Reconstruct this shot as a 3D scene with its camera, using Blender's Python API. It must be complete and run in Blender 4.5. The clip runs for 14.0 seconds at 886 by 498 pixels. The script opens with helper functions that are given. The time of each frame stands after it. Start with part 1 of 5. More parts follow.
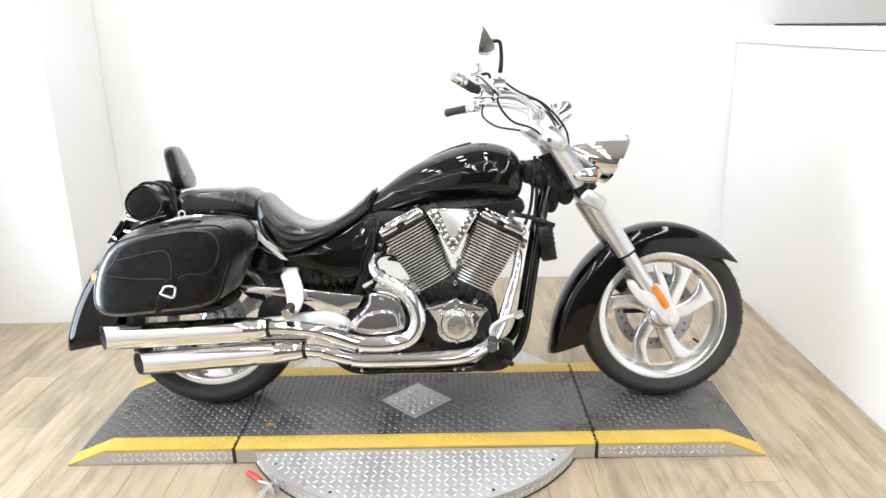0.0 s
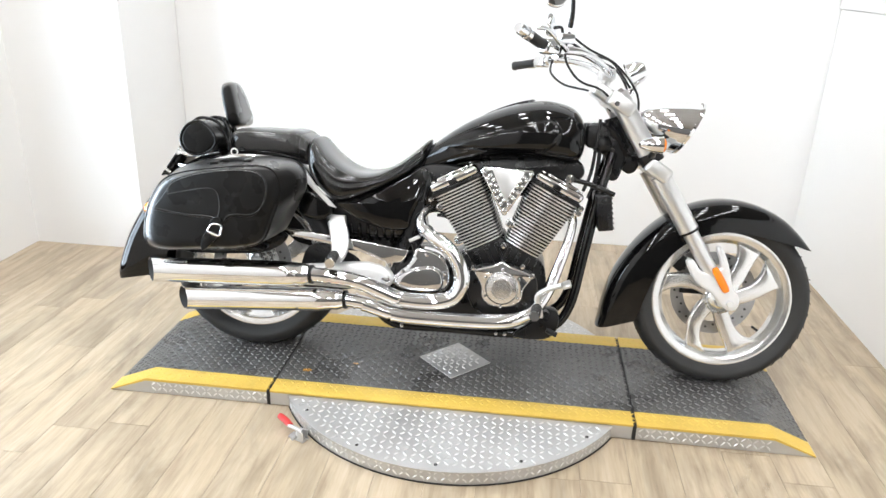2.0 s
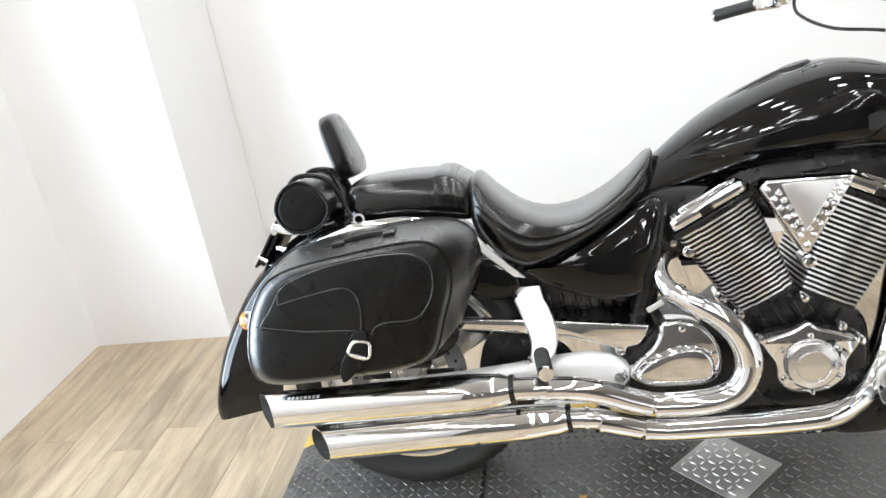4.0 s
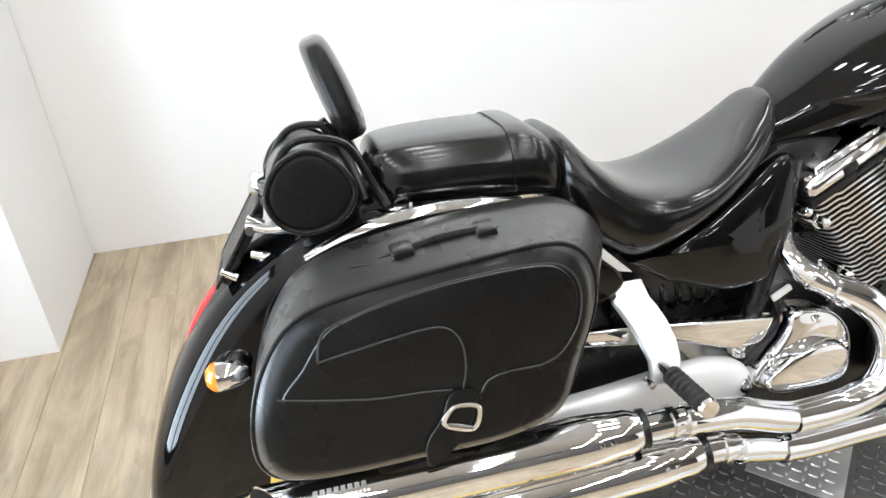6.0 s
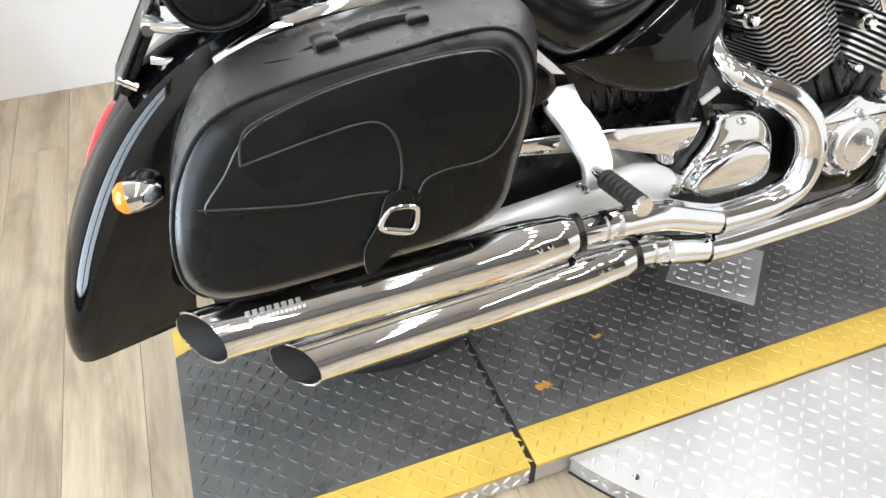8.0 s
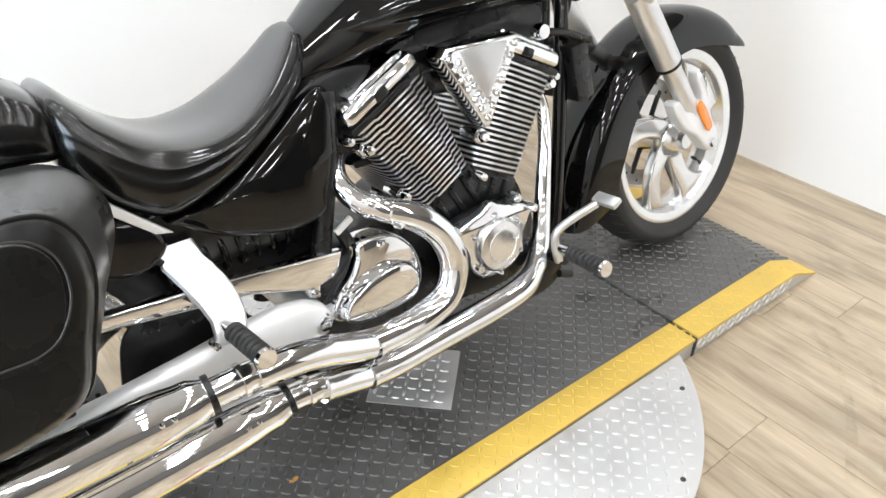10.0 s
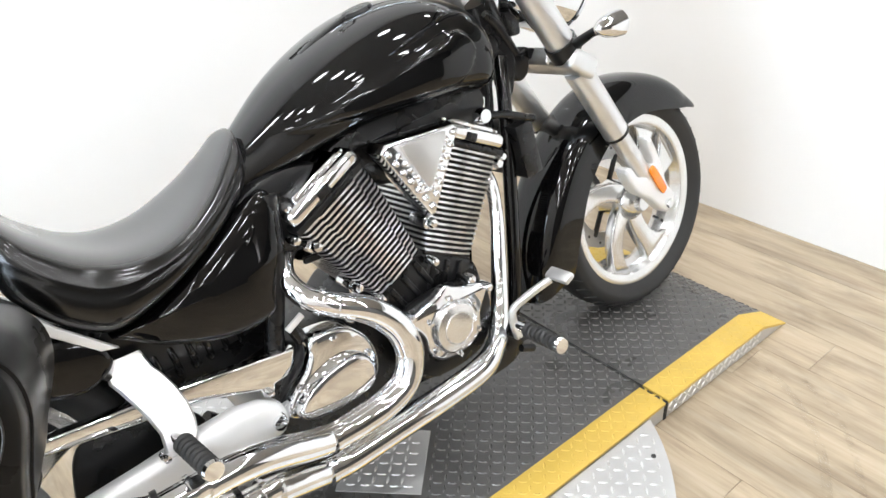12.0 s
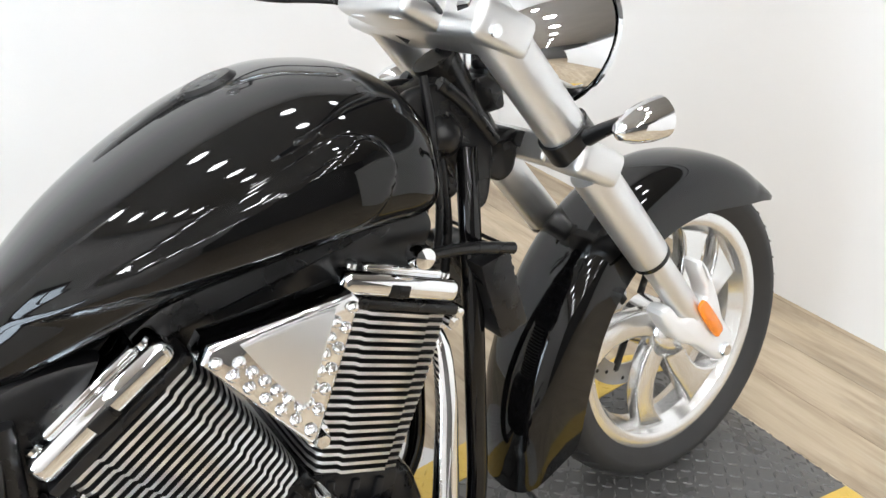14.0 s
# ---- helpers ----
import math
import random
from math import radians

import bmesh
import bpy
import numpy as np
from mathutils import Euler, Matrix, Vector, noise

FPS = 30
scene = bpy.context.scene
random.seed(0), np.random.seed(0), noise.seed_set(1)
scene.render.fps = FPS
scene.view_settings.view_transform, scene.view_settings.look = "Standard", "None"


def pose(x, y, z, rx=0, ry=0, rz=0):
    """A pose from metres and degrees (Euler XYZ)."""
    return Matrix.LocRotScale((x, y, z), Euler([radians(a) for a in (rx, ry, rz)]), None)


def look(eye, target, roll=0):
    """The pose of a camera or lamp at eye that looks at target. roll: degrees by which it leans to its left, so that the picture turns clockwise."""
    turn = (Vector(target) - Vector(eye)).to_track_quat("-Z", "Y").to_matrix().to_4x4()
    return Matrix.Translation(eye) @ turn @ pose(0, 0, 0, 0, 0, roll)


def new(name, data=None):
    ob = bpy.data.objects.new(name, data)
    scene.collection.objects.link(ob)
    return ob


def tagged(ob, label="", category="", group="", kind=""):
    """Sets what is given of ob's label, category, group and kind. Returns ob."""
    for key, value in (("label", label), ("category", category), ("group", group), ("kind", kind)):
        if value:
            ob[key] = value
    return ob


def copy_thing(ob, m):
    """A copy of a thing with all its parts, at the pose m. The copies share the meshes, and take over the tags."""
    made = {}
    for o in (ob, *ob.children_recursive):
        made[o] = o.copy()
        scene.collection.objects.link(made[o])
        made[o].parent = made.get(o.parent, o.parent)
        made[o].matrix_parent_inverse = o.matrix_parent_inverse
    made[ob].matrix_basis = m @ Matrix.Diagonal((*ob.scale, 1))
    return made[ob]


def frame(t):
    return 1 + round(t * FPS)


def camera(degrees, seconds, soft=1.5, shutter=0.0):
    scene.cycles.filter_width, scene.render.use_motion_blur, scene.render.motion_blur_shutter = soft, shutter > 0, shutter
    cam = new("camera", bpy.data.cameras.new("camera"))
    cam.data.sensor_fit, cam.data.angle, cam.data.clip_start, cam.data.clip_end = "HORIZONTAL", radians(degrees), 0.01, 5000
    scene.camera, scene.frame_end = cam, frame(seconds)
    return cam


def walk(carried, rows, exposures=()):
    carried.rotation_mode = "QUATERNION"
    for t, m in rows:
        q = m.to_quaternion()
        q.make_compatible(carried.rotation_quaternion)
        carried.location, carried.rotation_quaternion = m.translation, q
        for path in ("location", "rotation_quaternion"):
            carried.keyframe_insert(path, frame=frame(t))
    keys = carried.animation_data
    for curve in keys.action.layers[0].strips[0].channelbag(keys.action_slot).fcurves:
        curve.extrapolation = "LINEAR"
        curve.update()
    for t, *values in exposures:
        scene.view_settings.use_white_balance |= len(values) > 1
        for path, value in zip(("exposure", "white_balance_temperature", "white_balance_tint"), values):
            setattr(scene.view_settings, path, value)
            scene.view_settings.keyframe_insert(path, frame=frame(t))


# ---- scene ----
cam = camera(62.8, 14.0)
PATH = [
    (0, (0.132, -2.56, 1.403), (0.111, -0.649, 0.814), -1.2),
    (0.5, (0.135, -2.57, 1.399), (0.103, -0.658, 0.813), -1.6),
    (1, (0.137, -2.564, 1.398), (0.11, -0.655, 0.801), -2.1),
    (1.5, (0.165, -2.541, 1.397), (0.136, -0.632, 0.802), -1.8),
    (2, (0.187, -2.468, 1.407), (-0.012, -0.613, 0.686), 2.0),
    (2.5, (0.044, -2.359, 1.337), (-0.359, -0.584, 0.509), 1.6),
    (3, (-0.09, -2.158, 1.341), (-0.408, -0.351, 0.545), -3.4),
    (3.5, (-0.229, -1.83, 1.327), (-0.695, -0.014, 0.631), -2.8),
    (3.7, (-0.279, -1.743, 1.343), (-0.714, 0.071, 0.623), -5.7),
    (5.8, (-0.915, -1.02, 1.311), (-0.631, 0.704, 0.334), -4.5),
    (6, (-0.956, -1.034, 1.282), (-0.604, 0.645, 0.254), -3.1),
    (6.5, (-0.995, -1.049, 1.224), (-0.589, 0.534, 0.072), -0.6),
    (7, (-1.009, -1.045, 1.164), (-0.631, 0.412, -0.153), -0.2),
    (7.5, (-1.012, -1.04, 1.133), (-0.646, 0.325, -0.281), 0.5),
    (8, (-0.993, -1.03, 1.173), (-0.475, 0.378, -0.149), -0.7),
    (8.5, (-0.94, -1.034, 1.182), (-0.218, 0.319, -0.102), -0.7),
    (9, (-0.813, -1.056, 1.189), (0.026, 0.281, -0.039), -1.9),
    (9.2, (-0.773, -1.061, 1.199), (0.118, 0.244, -0.026), -1.6),
    (11.3, (-0.664, -1.161, 1.29), (0.435, 0.199, 0.321), -0.8),
    (11.5, (-0.661, -1.15, 1.305), (0.437, 0.205, 0.327), -2.3),
    (12, (-0.6, -1.138, 1.294), (0.459, 0.218, 0.274), -3.3),
    (12.5, (-0.454, -1.15, 1.282), (0.5, 0.282, 0.262), -0.4),
    (13, (-0.327, -1.039, 1.255), (0.642, 0.367, 0.214), -1.3),
    (13.5, (-0.185, -0.842, 1.272), (0.865, 0.532, 0.269), -3.4),
    (14, (-0.046, -0.727, 1.261), (0.883, 0.677, 0.183), -2.4),
]
walk(cam, [(t, look(eye, target, roll)) for t, eye, target, roll in PATH],
     [(0, 0.01), (2.5, 0.01), (3.7, -0.04), (6.0, -0.08), (9.2, -0.08), (11.5, 0.0), (12.5, 0.0), (14, -0.12)])


# ---- world and lights ----
world = bpy.data.worlds.new("world")
scene.world = world
world.use_nodes = True
world.node_tree.nodes["Background"].inputs[0].default_value = (1.0, 0.98, 0.95, 1)
world.node_tree.nodes["Background"].inputs[1].default_value = 0.05

LAMP_STRENGTH = 70.0

# ---- materials ----


def material(name, colour, rough=0.5, metal=0.0, vary=0.0, vary_scale=8.0, bump=0.0, bump_scale=60.0, coat=0.0,
             rough_vary=0.0, stretch=(1, 1, 1), spec=0.5, bump_kind="noise"):
    m = bpy.data.materials.new(name)
    m.use_nodes = True
    nt = m.node_tree
    b = nt.nodes["Principled BSDF"]
    b.inputs["Base Color"].default_value = (*colour, 1)
    b.inputs["Roughness"].default_value = rough
    b.inputs["Metallic"].default_value = metal
    b.inputs["Coat Weight"].default_value = coat
    b.inputs["Coat Roughness"].default_value = 0.03
    b.inputs["Specular IOR Level"].default_value = spec
    co = nt.nodes.new("ShaderNodeTexCoord")
    mp = nt.nodes.new("ShaderNodeMapping")
    mp.inputs["Scale"].default_value = stretch
    nt.links.new(co.outputs["Object"], mp.inputs["Vector"])
    if vary or rough_vary:
        n = nt.nodes.new("ShaderNodeTexNoise")
        n.inputs["Scale"].default_value = vary_scale
        n.inputs["Detail"].default_value = 6
        nt.links.new(mp.outputs[0], n.inputs["Vector"])
        if vary:
            hsv = nt.nodes.new("ShaderNodeMix")
            hsv.data_type = "RGBA"
            hsv.inputs["A"].default_value = (*[c * (1 - vary) for c in colour], 1)
            hsv.inputs["B"].default_value = (*[min(1, c * (1 + vary)) for c in colour], 1)
            nt.links.new(n.outputs["Fac"], hsv.inputs["Factor"])
            nt.links.new(hsv.outputs["Result"], b.inputs["Base Color"])
        if rough_vary:
            r = nt.nodes.new("ShaderNodeMapRange")
            r.inputs["From Min"].default_value, r.inputs["From Max"].default_value = 0.3, 0.7
            r.inputs["To Min"].default_value, r.inputs["To Max"].default_value = max(0.0, rough - rough_vary), min(1, rough + rough_vary)
            nt.links.new(n.outputs["Fac"], r.inputs["Value"])
            nt.links.new(r.outputs[0], b.inputs["Roughness"])
    if bump:
        if bump_kind == "cells":
            n2 = nt.nodes.new("ShaderNodeTexVoronoi")
            out = "Distance"
        else:
            n2 = nt.nodes.new("ShaderNodeTexNoise")
            n2.inputs["Detail"].default_value = 4
            out = "Fac"
        n2.inputs["Scale"].default_value = bump_scale
        bp = nt.nodes.new("ShaderNodeBump")
        bp.inputs["Strength"].default_value = bump
        bp.inputs["Distance"].default_value = 0.002
        nt.links.new(mp.outputs[0], n2.inputs["Vector"])
        nt.links.new(n2.outputs[out], bp.inputs["Height"])
        nt.links.new(bp.outputs[0], b.inputs["Normal"])
    return m


def emitter(name, colour, strength):
    m = bpy.data.materials.new(name)
    m.use_nodes = True
    nt = m.node_tree
    nt.nodes.remove(nt.nodes["Principled BSDF"])
    e = nt.nodes.new("ShaderNodeEmission")
    e.inputs[0].default_value, e.inputs[1].default_value = (*colour, 1), strength
    nt.links.new(e.outputs[0], nt.nodes["Material Output"].inputs[0])
    return m


def plank_material():
    """Pale oak vinyl plank: long grain, knots, a tone of its own for every plank."""
    m = material("pale_oak_plank", (0.55, 0.43, 0.29), 0.36, spec=0.5)
    nt = m.node_tree
    b = nt.nodes["Principled BSDF"]
    co = next(n for n in nt.nodes if n.type == "TEX_COORD")
    mp = next(n for n in nt.nodes if n.type == "MAPPING")
    mp.inputs["Scale"].default_value = (12.0, 0.9, 1)
    info = nt.nodes.new("ShaderNodeObjectInfo")
    geo = nt.nodes.new("ShaderNodeNewGeometry")
    add = nt.nodes.new("ShaderNodeVectorMath")
    add.operation = "MULTIPLY_ADD"
    add.inputs[1].default_value = (37.0, 17.0, 5.0)
    comb = nt.nodes.new("ShaderNodeCombineXYZ")
    tot = nt.nodes.new("ShaderNodeMath")
    nt.links.new(info.outputs["Random"], tot.inputs[0])
    nt.links.new(geo.outputs["Random Per Island"], tot.inputs[1])
    for k in range(3):
        nt.links.new(tot.outputs[0], comb.inputs[k])
    nt.links.new(comb.outputs[0], add.inputs[0])
    nt.links.new(mp.outputs[0], add.inputs[2])
    grain = nt.nodes.new("ShaderNodeTexNoise")
    grain.inputs["Scale"].default_value, grain.inputs["Detail"].default_value = 2.6, 9
    grain.inputs["Distortion"].default_value = 0.45
    nt.links.new(add.outputs[0], grain.inputs["Vector"])
    ramp = nt.nodes.new("ShaderNodeValToRGB")
    e = ramp.color_ramp.elements
    e[0].position, e[0].color = 0.33, (0.31, 0.24, 0.168, 1)
    e[1].position, e[1].color = 0.66, (0.465, 0.388, 0.288, 1)
    mid = e.new(0.48)
    mid.color = (0.405, 0.325, 0.225, 1)
    fine = nt.nodes.new("ShaderNodeTexNoise")
    fine.inputs["Scale"].default_value, fine.inputs["Detail"].default_value = 13.0, 5
    nt.links.new(add.outputs[0], fine.inputs["Vector"])
    both = nt.nodes.new("ShaderNodeMath")
    both.operation = "MULTIPLY_ADD"
    both.inputs[1].default_value = 0.3
    half = nt.nodes.new("ShaderNodeMath")
    half.operation = "MULTIPLY"
    half.inputs[1].default_value = 0.7
    nt.links.new(grain.outputs["Fac"], half.inputs[0])
    nt.links.new(fine.outputs["Fac"], both.inputs[0])
    nt.links.new(half.outputs[0], both.inputs[2])
    nt.links.new(both.outputs[0], ramp.inputs[0])
    tone = nt.nodes.new("ShaderNodeHueSaturation")
    rng = nt.nodes.new("ShaderNodeMapRange")
    rng.inputs["To Min"].default_value, rng.inputs["To Max"].default_value = 0.93, 1.2
    rng.inputs["From Max"].default_value = 2.0
    nt.links.new(tot.outputs[0], rng.inputs["Value"])
    nt.links.new(rng.outputs[0], tone.inputs["Value"])
    nt.links.new(ramp.outputs[0], tone.inputs["Color"])
    knot = nt.nodes.new("ShaderNodeTexVoronoi")
    knot.inputs["Scale"].default_value = 0.55
    nt.links.new(add.outputs[0], knot.inputs["Vector"])
    kr = nt.nodes.new("ShaderNodeValToRGB")
    kr.color_ramp.elements[0].position, kr.color_ramp.elements[0].color = 0.02, (0.45, 0.36, 0.28, 1)
    kr.color_ramp.elements[1].position, kr.color_ramp.elements[1].color = 0.1, (1, 1, 1, 1)
    nt.links.new(knot.outputs["Distance"], kr.inputs[0])
    mul = nt.nodes.new("ShaderNodeMix")
    mul.data_type, mul.blend_type = "RGBA", "MULTIPLY"
    mul.inputs["Factor"].default_value = 0.4
    nt.links.new(tone.outputs[0], mul.inputs["A"])
    nt.links.new(kr.outputs[0], mul.inputs["B"])
    # broad grey-brown weathered patches
    shift = nt.nodes.new("ShaderNodeVectorMath")
    shift.operation = "MULTIPLY"
    shift.inputs[1].default_value = (37.0, 17.0, 5.0)
    nt.links.new(comb.outputs[0], shift.inputs[0])
    wide = nt.nodes.new("ShaderNodeVectorMath")
    wide.operation = "MULTIPLY_ADD"
    wide.inputs[1].default_value = (6.5, 1.9, 1.0)
    nt.links.new(co.outputs["Object"], wide.inputs[0])
    nt.links.new(shift.outputs[0], wide.inputs[2])
    patch = nt.nodes.new("ShaderNodeTexNoise")
    patch.inputs["Scale"].default_value, patch.inputs["Detail"].default_value = 1.3, 4
    patch.inputs["Roughness"].default_value, patch.inputs["Distortion"].default_value = 0.62, 0.6
    nt.links.new(wide.outputs[0], patch.inputs["Vector"])
    pr = nt.nodes.new("ShaderNodeValToRGB")
    pr.color_ramp.elements[0].position, pr.color_ramp.elements[0].color = 0.34, (0.6, 0.585, 0.575, 1)
    pr.color_ramp.elements[1].position, pr.color_ramp.elements[1].color = 0.56, (1, 1, 1, 1)
    nt.links.new(patch.outputs["Fac"], pr.inputs[0])
    worn = nt.nodes.new("ShaderNodeMix")
    worn.data_type, worn.blend_type = "RGBA", "MULTIPLY"
    worn.inputs["Factor"].default_value = 0.8
    nt.links.new(mul.outputs["Result"], worn.inputs["A"])
    nt.links.new(pr.outputs[0], worn.inputs["B"])
    nt.links.new(worn.outputs["Result"], b.inputs["Base Color"])
    bp = nt.nodes.new("ShaderNodeBump")
    bp.inputs["Strength"].default_value, bp.inputs["Distance"].default_value = 0.15, 0.002
    nt.links.new(grain.outputs["Fac"], bp.inputs["Height"])
    nt.links.new(bp.outputs[0], b.inputs["Normal"])
    return m


# the wall's faint broad blotches stand in for bounced light
WHITE_WALL = material("white_wall_paint", (0.87, 0.87, 0.865), 0.6, vary=0.04, vary_scale=0.8, bump=0.12, bump_scale=160)
CEILING = material("beige_ceiling", (0.52, 0.495, 0.46), 0.8, vary=0.1, vary_scale=2, bump=0.1, bump_scale=120)
GREY_WALL = material("grey_showroom_wall", (0.13, 0.127, 0.122), 0.7, vary=0.1, vary_scale=1.5)
BAY_WALL = material("grey_wall", (0.4, 0.4, 0.39), 0.7, vary=0.05, vary_scale=1.5)
PLANK = plank_material()
JOINT = material("floor_joint", (0.27, 0.21, 0.15), 0.8, vary=0.1)
GREY_PLATE = material("grey_painted_plate", (0.09, 0.088, 0.085), 0.33, vary=0.55, vary_scale=7, rough_vary=0.12, bump=0.1, bump_scale=90)
# the lugs get a lighter grey than the plate, for their sheen
GREY_TREAD = material("grey_tread_sheen", (0.14, 0.138, 0.134), 0.27, vary=0.5, vary_scale=16, metal=0.2)
BARE_PLATE = material("bare_aluminium_plate", (0.55, 0.546, 0.538), 0.4, metal=0.6, vary=0.2, vary_scale=5, rough_vary=0.1, bump=0.05, bump_scale=120)
# same metal as the plate, made lighter so that the lugs show
BARE_TREAD = material("bare_aluminium_tread", (0.74, 0.737, 0.73), 0.3, metal=0.6, vary=0.1, vary_scale=40)
YELLOW = material("yellow_safety_paint", (0.63, 0.43, 0.082), 0.45, vary=0.24, vary_scale=10, rough_vary=0.1, bump=0.15, bump_scale=200)
BLACK_GAP = material("black_gap_fill", (0.015, 0.015, 0.015), 0.7, vary=0.2)
RED_GRIP = material("red_vinyl_grip", (0.55, 0.035, 0.03), 0.4, vary=0.1)
DARK_STEEL = material("dark_steel_frame", (0.05, 0.048, 0.046), 0.5, metal=0.4, vary=0.5, vary_scale=18, rough_vary=0.15, stretch=(1, 1, 0.15))
PERFORATED = material("white_ribbed_sheet", (0.82, 0.83, 0.83), 0.45, vary=0.03)
GLOSS_BLACK = material("gloss_black_paint", (0.003, 0.003, 0.0032), 0.05, vary=0.2, vary_scale=3, spec=0.42)
SATIN_BLACK = material("satin_black_metal", (0.007, 0.007, 0.0075), 0.3, vary=0.3, vary_scale=20, rough_vary=0.08, spec=0.4)
LEATHER = material("black_leather", (0.008, 0.0077, 0.0074), 0.29, spec=0.45, vary=0.25, vary_scale=9, bump=0.16, bump_scale=70, rough_vary=0.07)
SEAT_VINYL = material("black_seat_vinyl", (0.003, 0.0029, 0.0028), 0.17, spec=0.9, vary=0.25, vary_scale=9, bump=0.12, bump_scale=80, rough_vary=0.05)
for dressed, low, high, coat in ((LEATHER, 0.15, 1.0, 1.0), (SEAT_VINYL, 0.55, 1.0, 0.6)):
    nt = dressed.node_tree
    lw = nt.nodes.new("ShaderNodeLayerWeight")
    lw.inputs["Blend"].default_value = 0.5
    for socket, a, b in (("Specular IOR Level", low, high), ("Coat Weight", 0.0, coat)):
        ramp = nt.nodes.new("ShaderNodeMapRange")
        ramp.inputs["From Min"].default_value, ramp.inputs["From Max"].default_value = 0.31, 0.48
        ramp.inputs["To Min"].default_value, ramp.inputs["To Max"].default_value = a, b
        nt.links.new(lw.outputs["Facing"], ramp.inputs["Value"])
        nt.links.new(ramp.outputs[0], nt.nodes["Principled BSDF"].inputs[socket])
    nt.nodes["Principled BSDF"].inputs["Coat Roughness"].default_value = 0.38
STITCH = material("grey_stitching", (0.018, 0.018, 0.017), 0.5, vary=0.2)
CHROME = material("polished_chrome", (0.85, 0.86, 0.875), 0.04, metal=1.0, rough_vary=0.02, vary_scale=6)
ALLOY = material("brushed_alloy", (0.74, 0.74, 0.735), 0.36, metal=0.9, vary=0.04, vary_scale=9, rough_vary=0.03)
POLISHED = material("polished_cast_alloy", (0.82, 0.82, 0.815), 0.2, metal=0.95, vary=0.04, vary_scale=12, rough_vary=0.06)
SILVER = material("silver_painted_alloy", (0.8, 0.8, 0.795), 0.34, metal=0.3, vary=0.05, vary_scale=15, rough_vary=0.05)
FIN_EDGE = material("machined_fin_edge", (0.72, 0.72, 0.71), 0.33, metal=0.85, vary=0.06, vary_scale=40)
FIN_BLACK = material("black_cylinder_paint", (0.012, 0.012, 0.012), 0.5, vary=0.3)
RUBBER = material("black_tyre_rubber", (0.022, 0.022, 0.022), 0.62, vary=0.3, vary_scale=18, rough_vary=0.08, bump=0.1, bump_scale=200)
GRIP_RUBBER = material("black_grip_rubber", (0.018, 0.018, 0.018), 0.5, vary=0.2, bump=0.2, bump_scale=150)
AMBER = material("amber_lens", (0.85, 0.23, 0.01), 0.15, coat=0.6, vary=0.1, vary_scale=60)
RED_LENS = material("red_lens", (0.5, 0.02, 0.02), 0.12, coat=0.6)
GLASS = material("clear_lens", (0.9, 0.92, 0.93), 0.05)
GLASS.node_tree.nodes["Principled BSDF"].inputs["Transmission Weight"].default_value = 1.0
DISC_STEEL = material("brake_disc_steel", (0.4, 0.4, 0.4), 0.28, metal=1.0, vary=0.1, vary_scale=50)
DAYLIGHT = emitter("daylight_glass", (0.74, 0.87, 1.0), 17.0)
ORANGE_SCUFF = material("orange_paint_scuff", (0.62, 0.3, 0.05), 0.6, vary=0.3, vary_scale=60)

# ---- mesh helpers ----


def finish(bm, sharp=35.0, flat=False):
    bmesh.ops.remove_doubles(bm, verts=bm.verts, dist=1e-5)
    bmesh.ops.recalc_face_normals(bm, faces=bm.faces)
    for f in bm.faces:
        f.smooth = not flat
    lim = radians(sharp)
    for e in bm.edges:
        e.smooth = len(e.link_faces) == 2 and e.calc_face_angle(0) < lim
    return bm


def mesh_of(name, bm, mat, sharp=35.0):
    finish(bm, sharp)
    me = bpy.data.meshes.new(name)
    bm.to_mesh(me)
    bm.free()
    me.materials.append(mat)
    return me


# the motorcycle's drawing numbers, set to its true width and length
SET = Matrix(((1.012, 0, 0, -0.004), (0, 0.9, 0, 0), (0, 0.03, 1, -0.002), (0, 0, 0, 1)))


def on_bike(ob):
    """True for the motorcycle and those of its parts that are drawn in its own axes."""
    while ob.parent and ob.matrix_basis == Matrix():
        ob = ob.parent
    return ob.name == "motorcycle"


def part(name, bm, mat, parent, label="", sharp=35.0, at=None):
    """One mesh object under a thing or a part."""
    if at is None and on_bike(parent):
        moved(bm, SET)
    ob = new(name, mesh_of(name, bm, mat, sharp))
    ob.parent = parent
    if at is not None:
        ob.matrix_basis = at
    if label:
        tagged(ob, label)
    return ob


def thing(name, label, category, where=None, kind="", group=""):
    ob = new(name)
    if where is not None:
        ob.matrix_basis = where
    return tagged(ob, label, category, group, kind)


def solid(name, bm, mat, label, category, kind="", group="", where=None, sharp=35.0):
    ob = new(name, mesh_of(name, bm, mat, sharp))
    if where is not None:
        ob.matrix_basis = where
    return tagged(ob, label, category, group, kind)


def join(*bms):
    out = bmesh.new()
    for b in bms:
        me = bpy.data.meshes.new("tmp")
        b.to_mesh(me)
        b.free()
        out.from_mesh(me)
        bpy.data.meshes.remove(me)
    return out


def box(x0, x1, y0, y1, z0, z1, bevel=0.0, seg=2):
    bm = bmesh.new()
    bmesh.ops.create_cube(bm, size=1, matrix=Matrix.LocRotScale(((x0 + x1) / 2, (y0 + y1) / 2, (z0 + z1) / 2), None, (x1 - x0, y1 - y0, z1 - z0)))
    if bevel:
        bmesh.ops.bevel(bm, geom=bm.edges[:], offset=bevel, segments=seg, profile=0.5, affect="EDGES")
    return bm


def moved(bm, m):
    bmesh.ops.transform(bm, matrix=m, verts=bm.verts)
    return bm


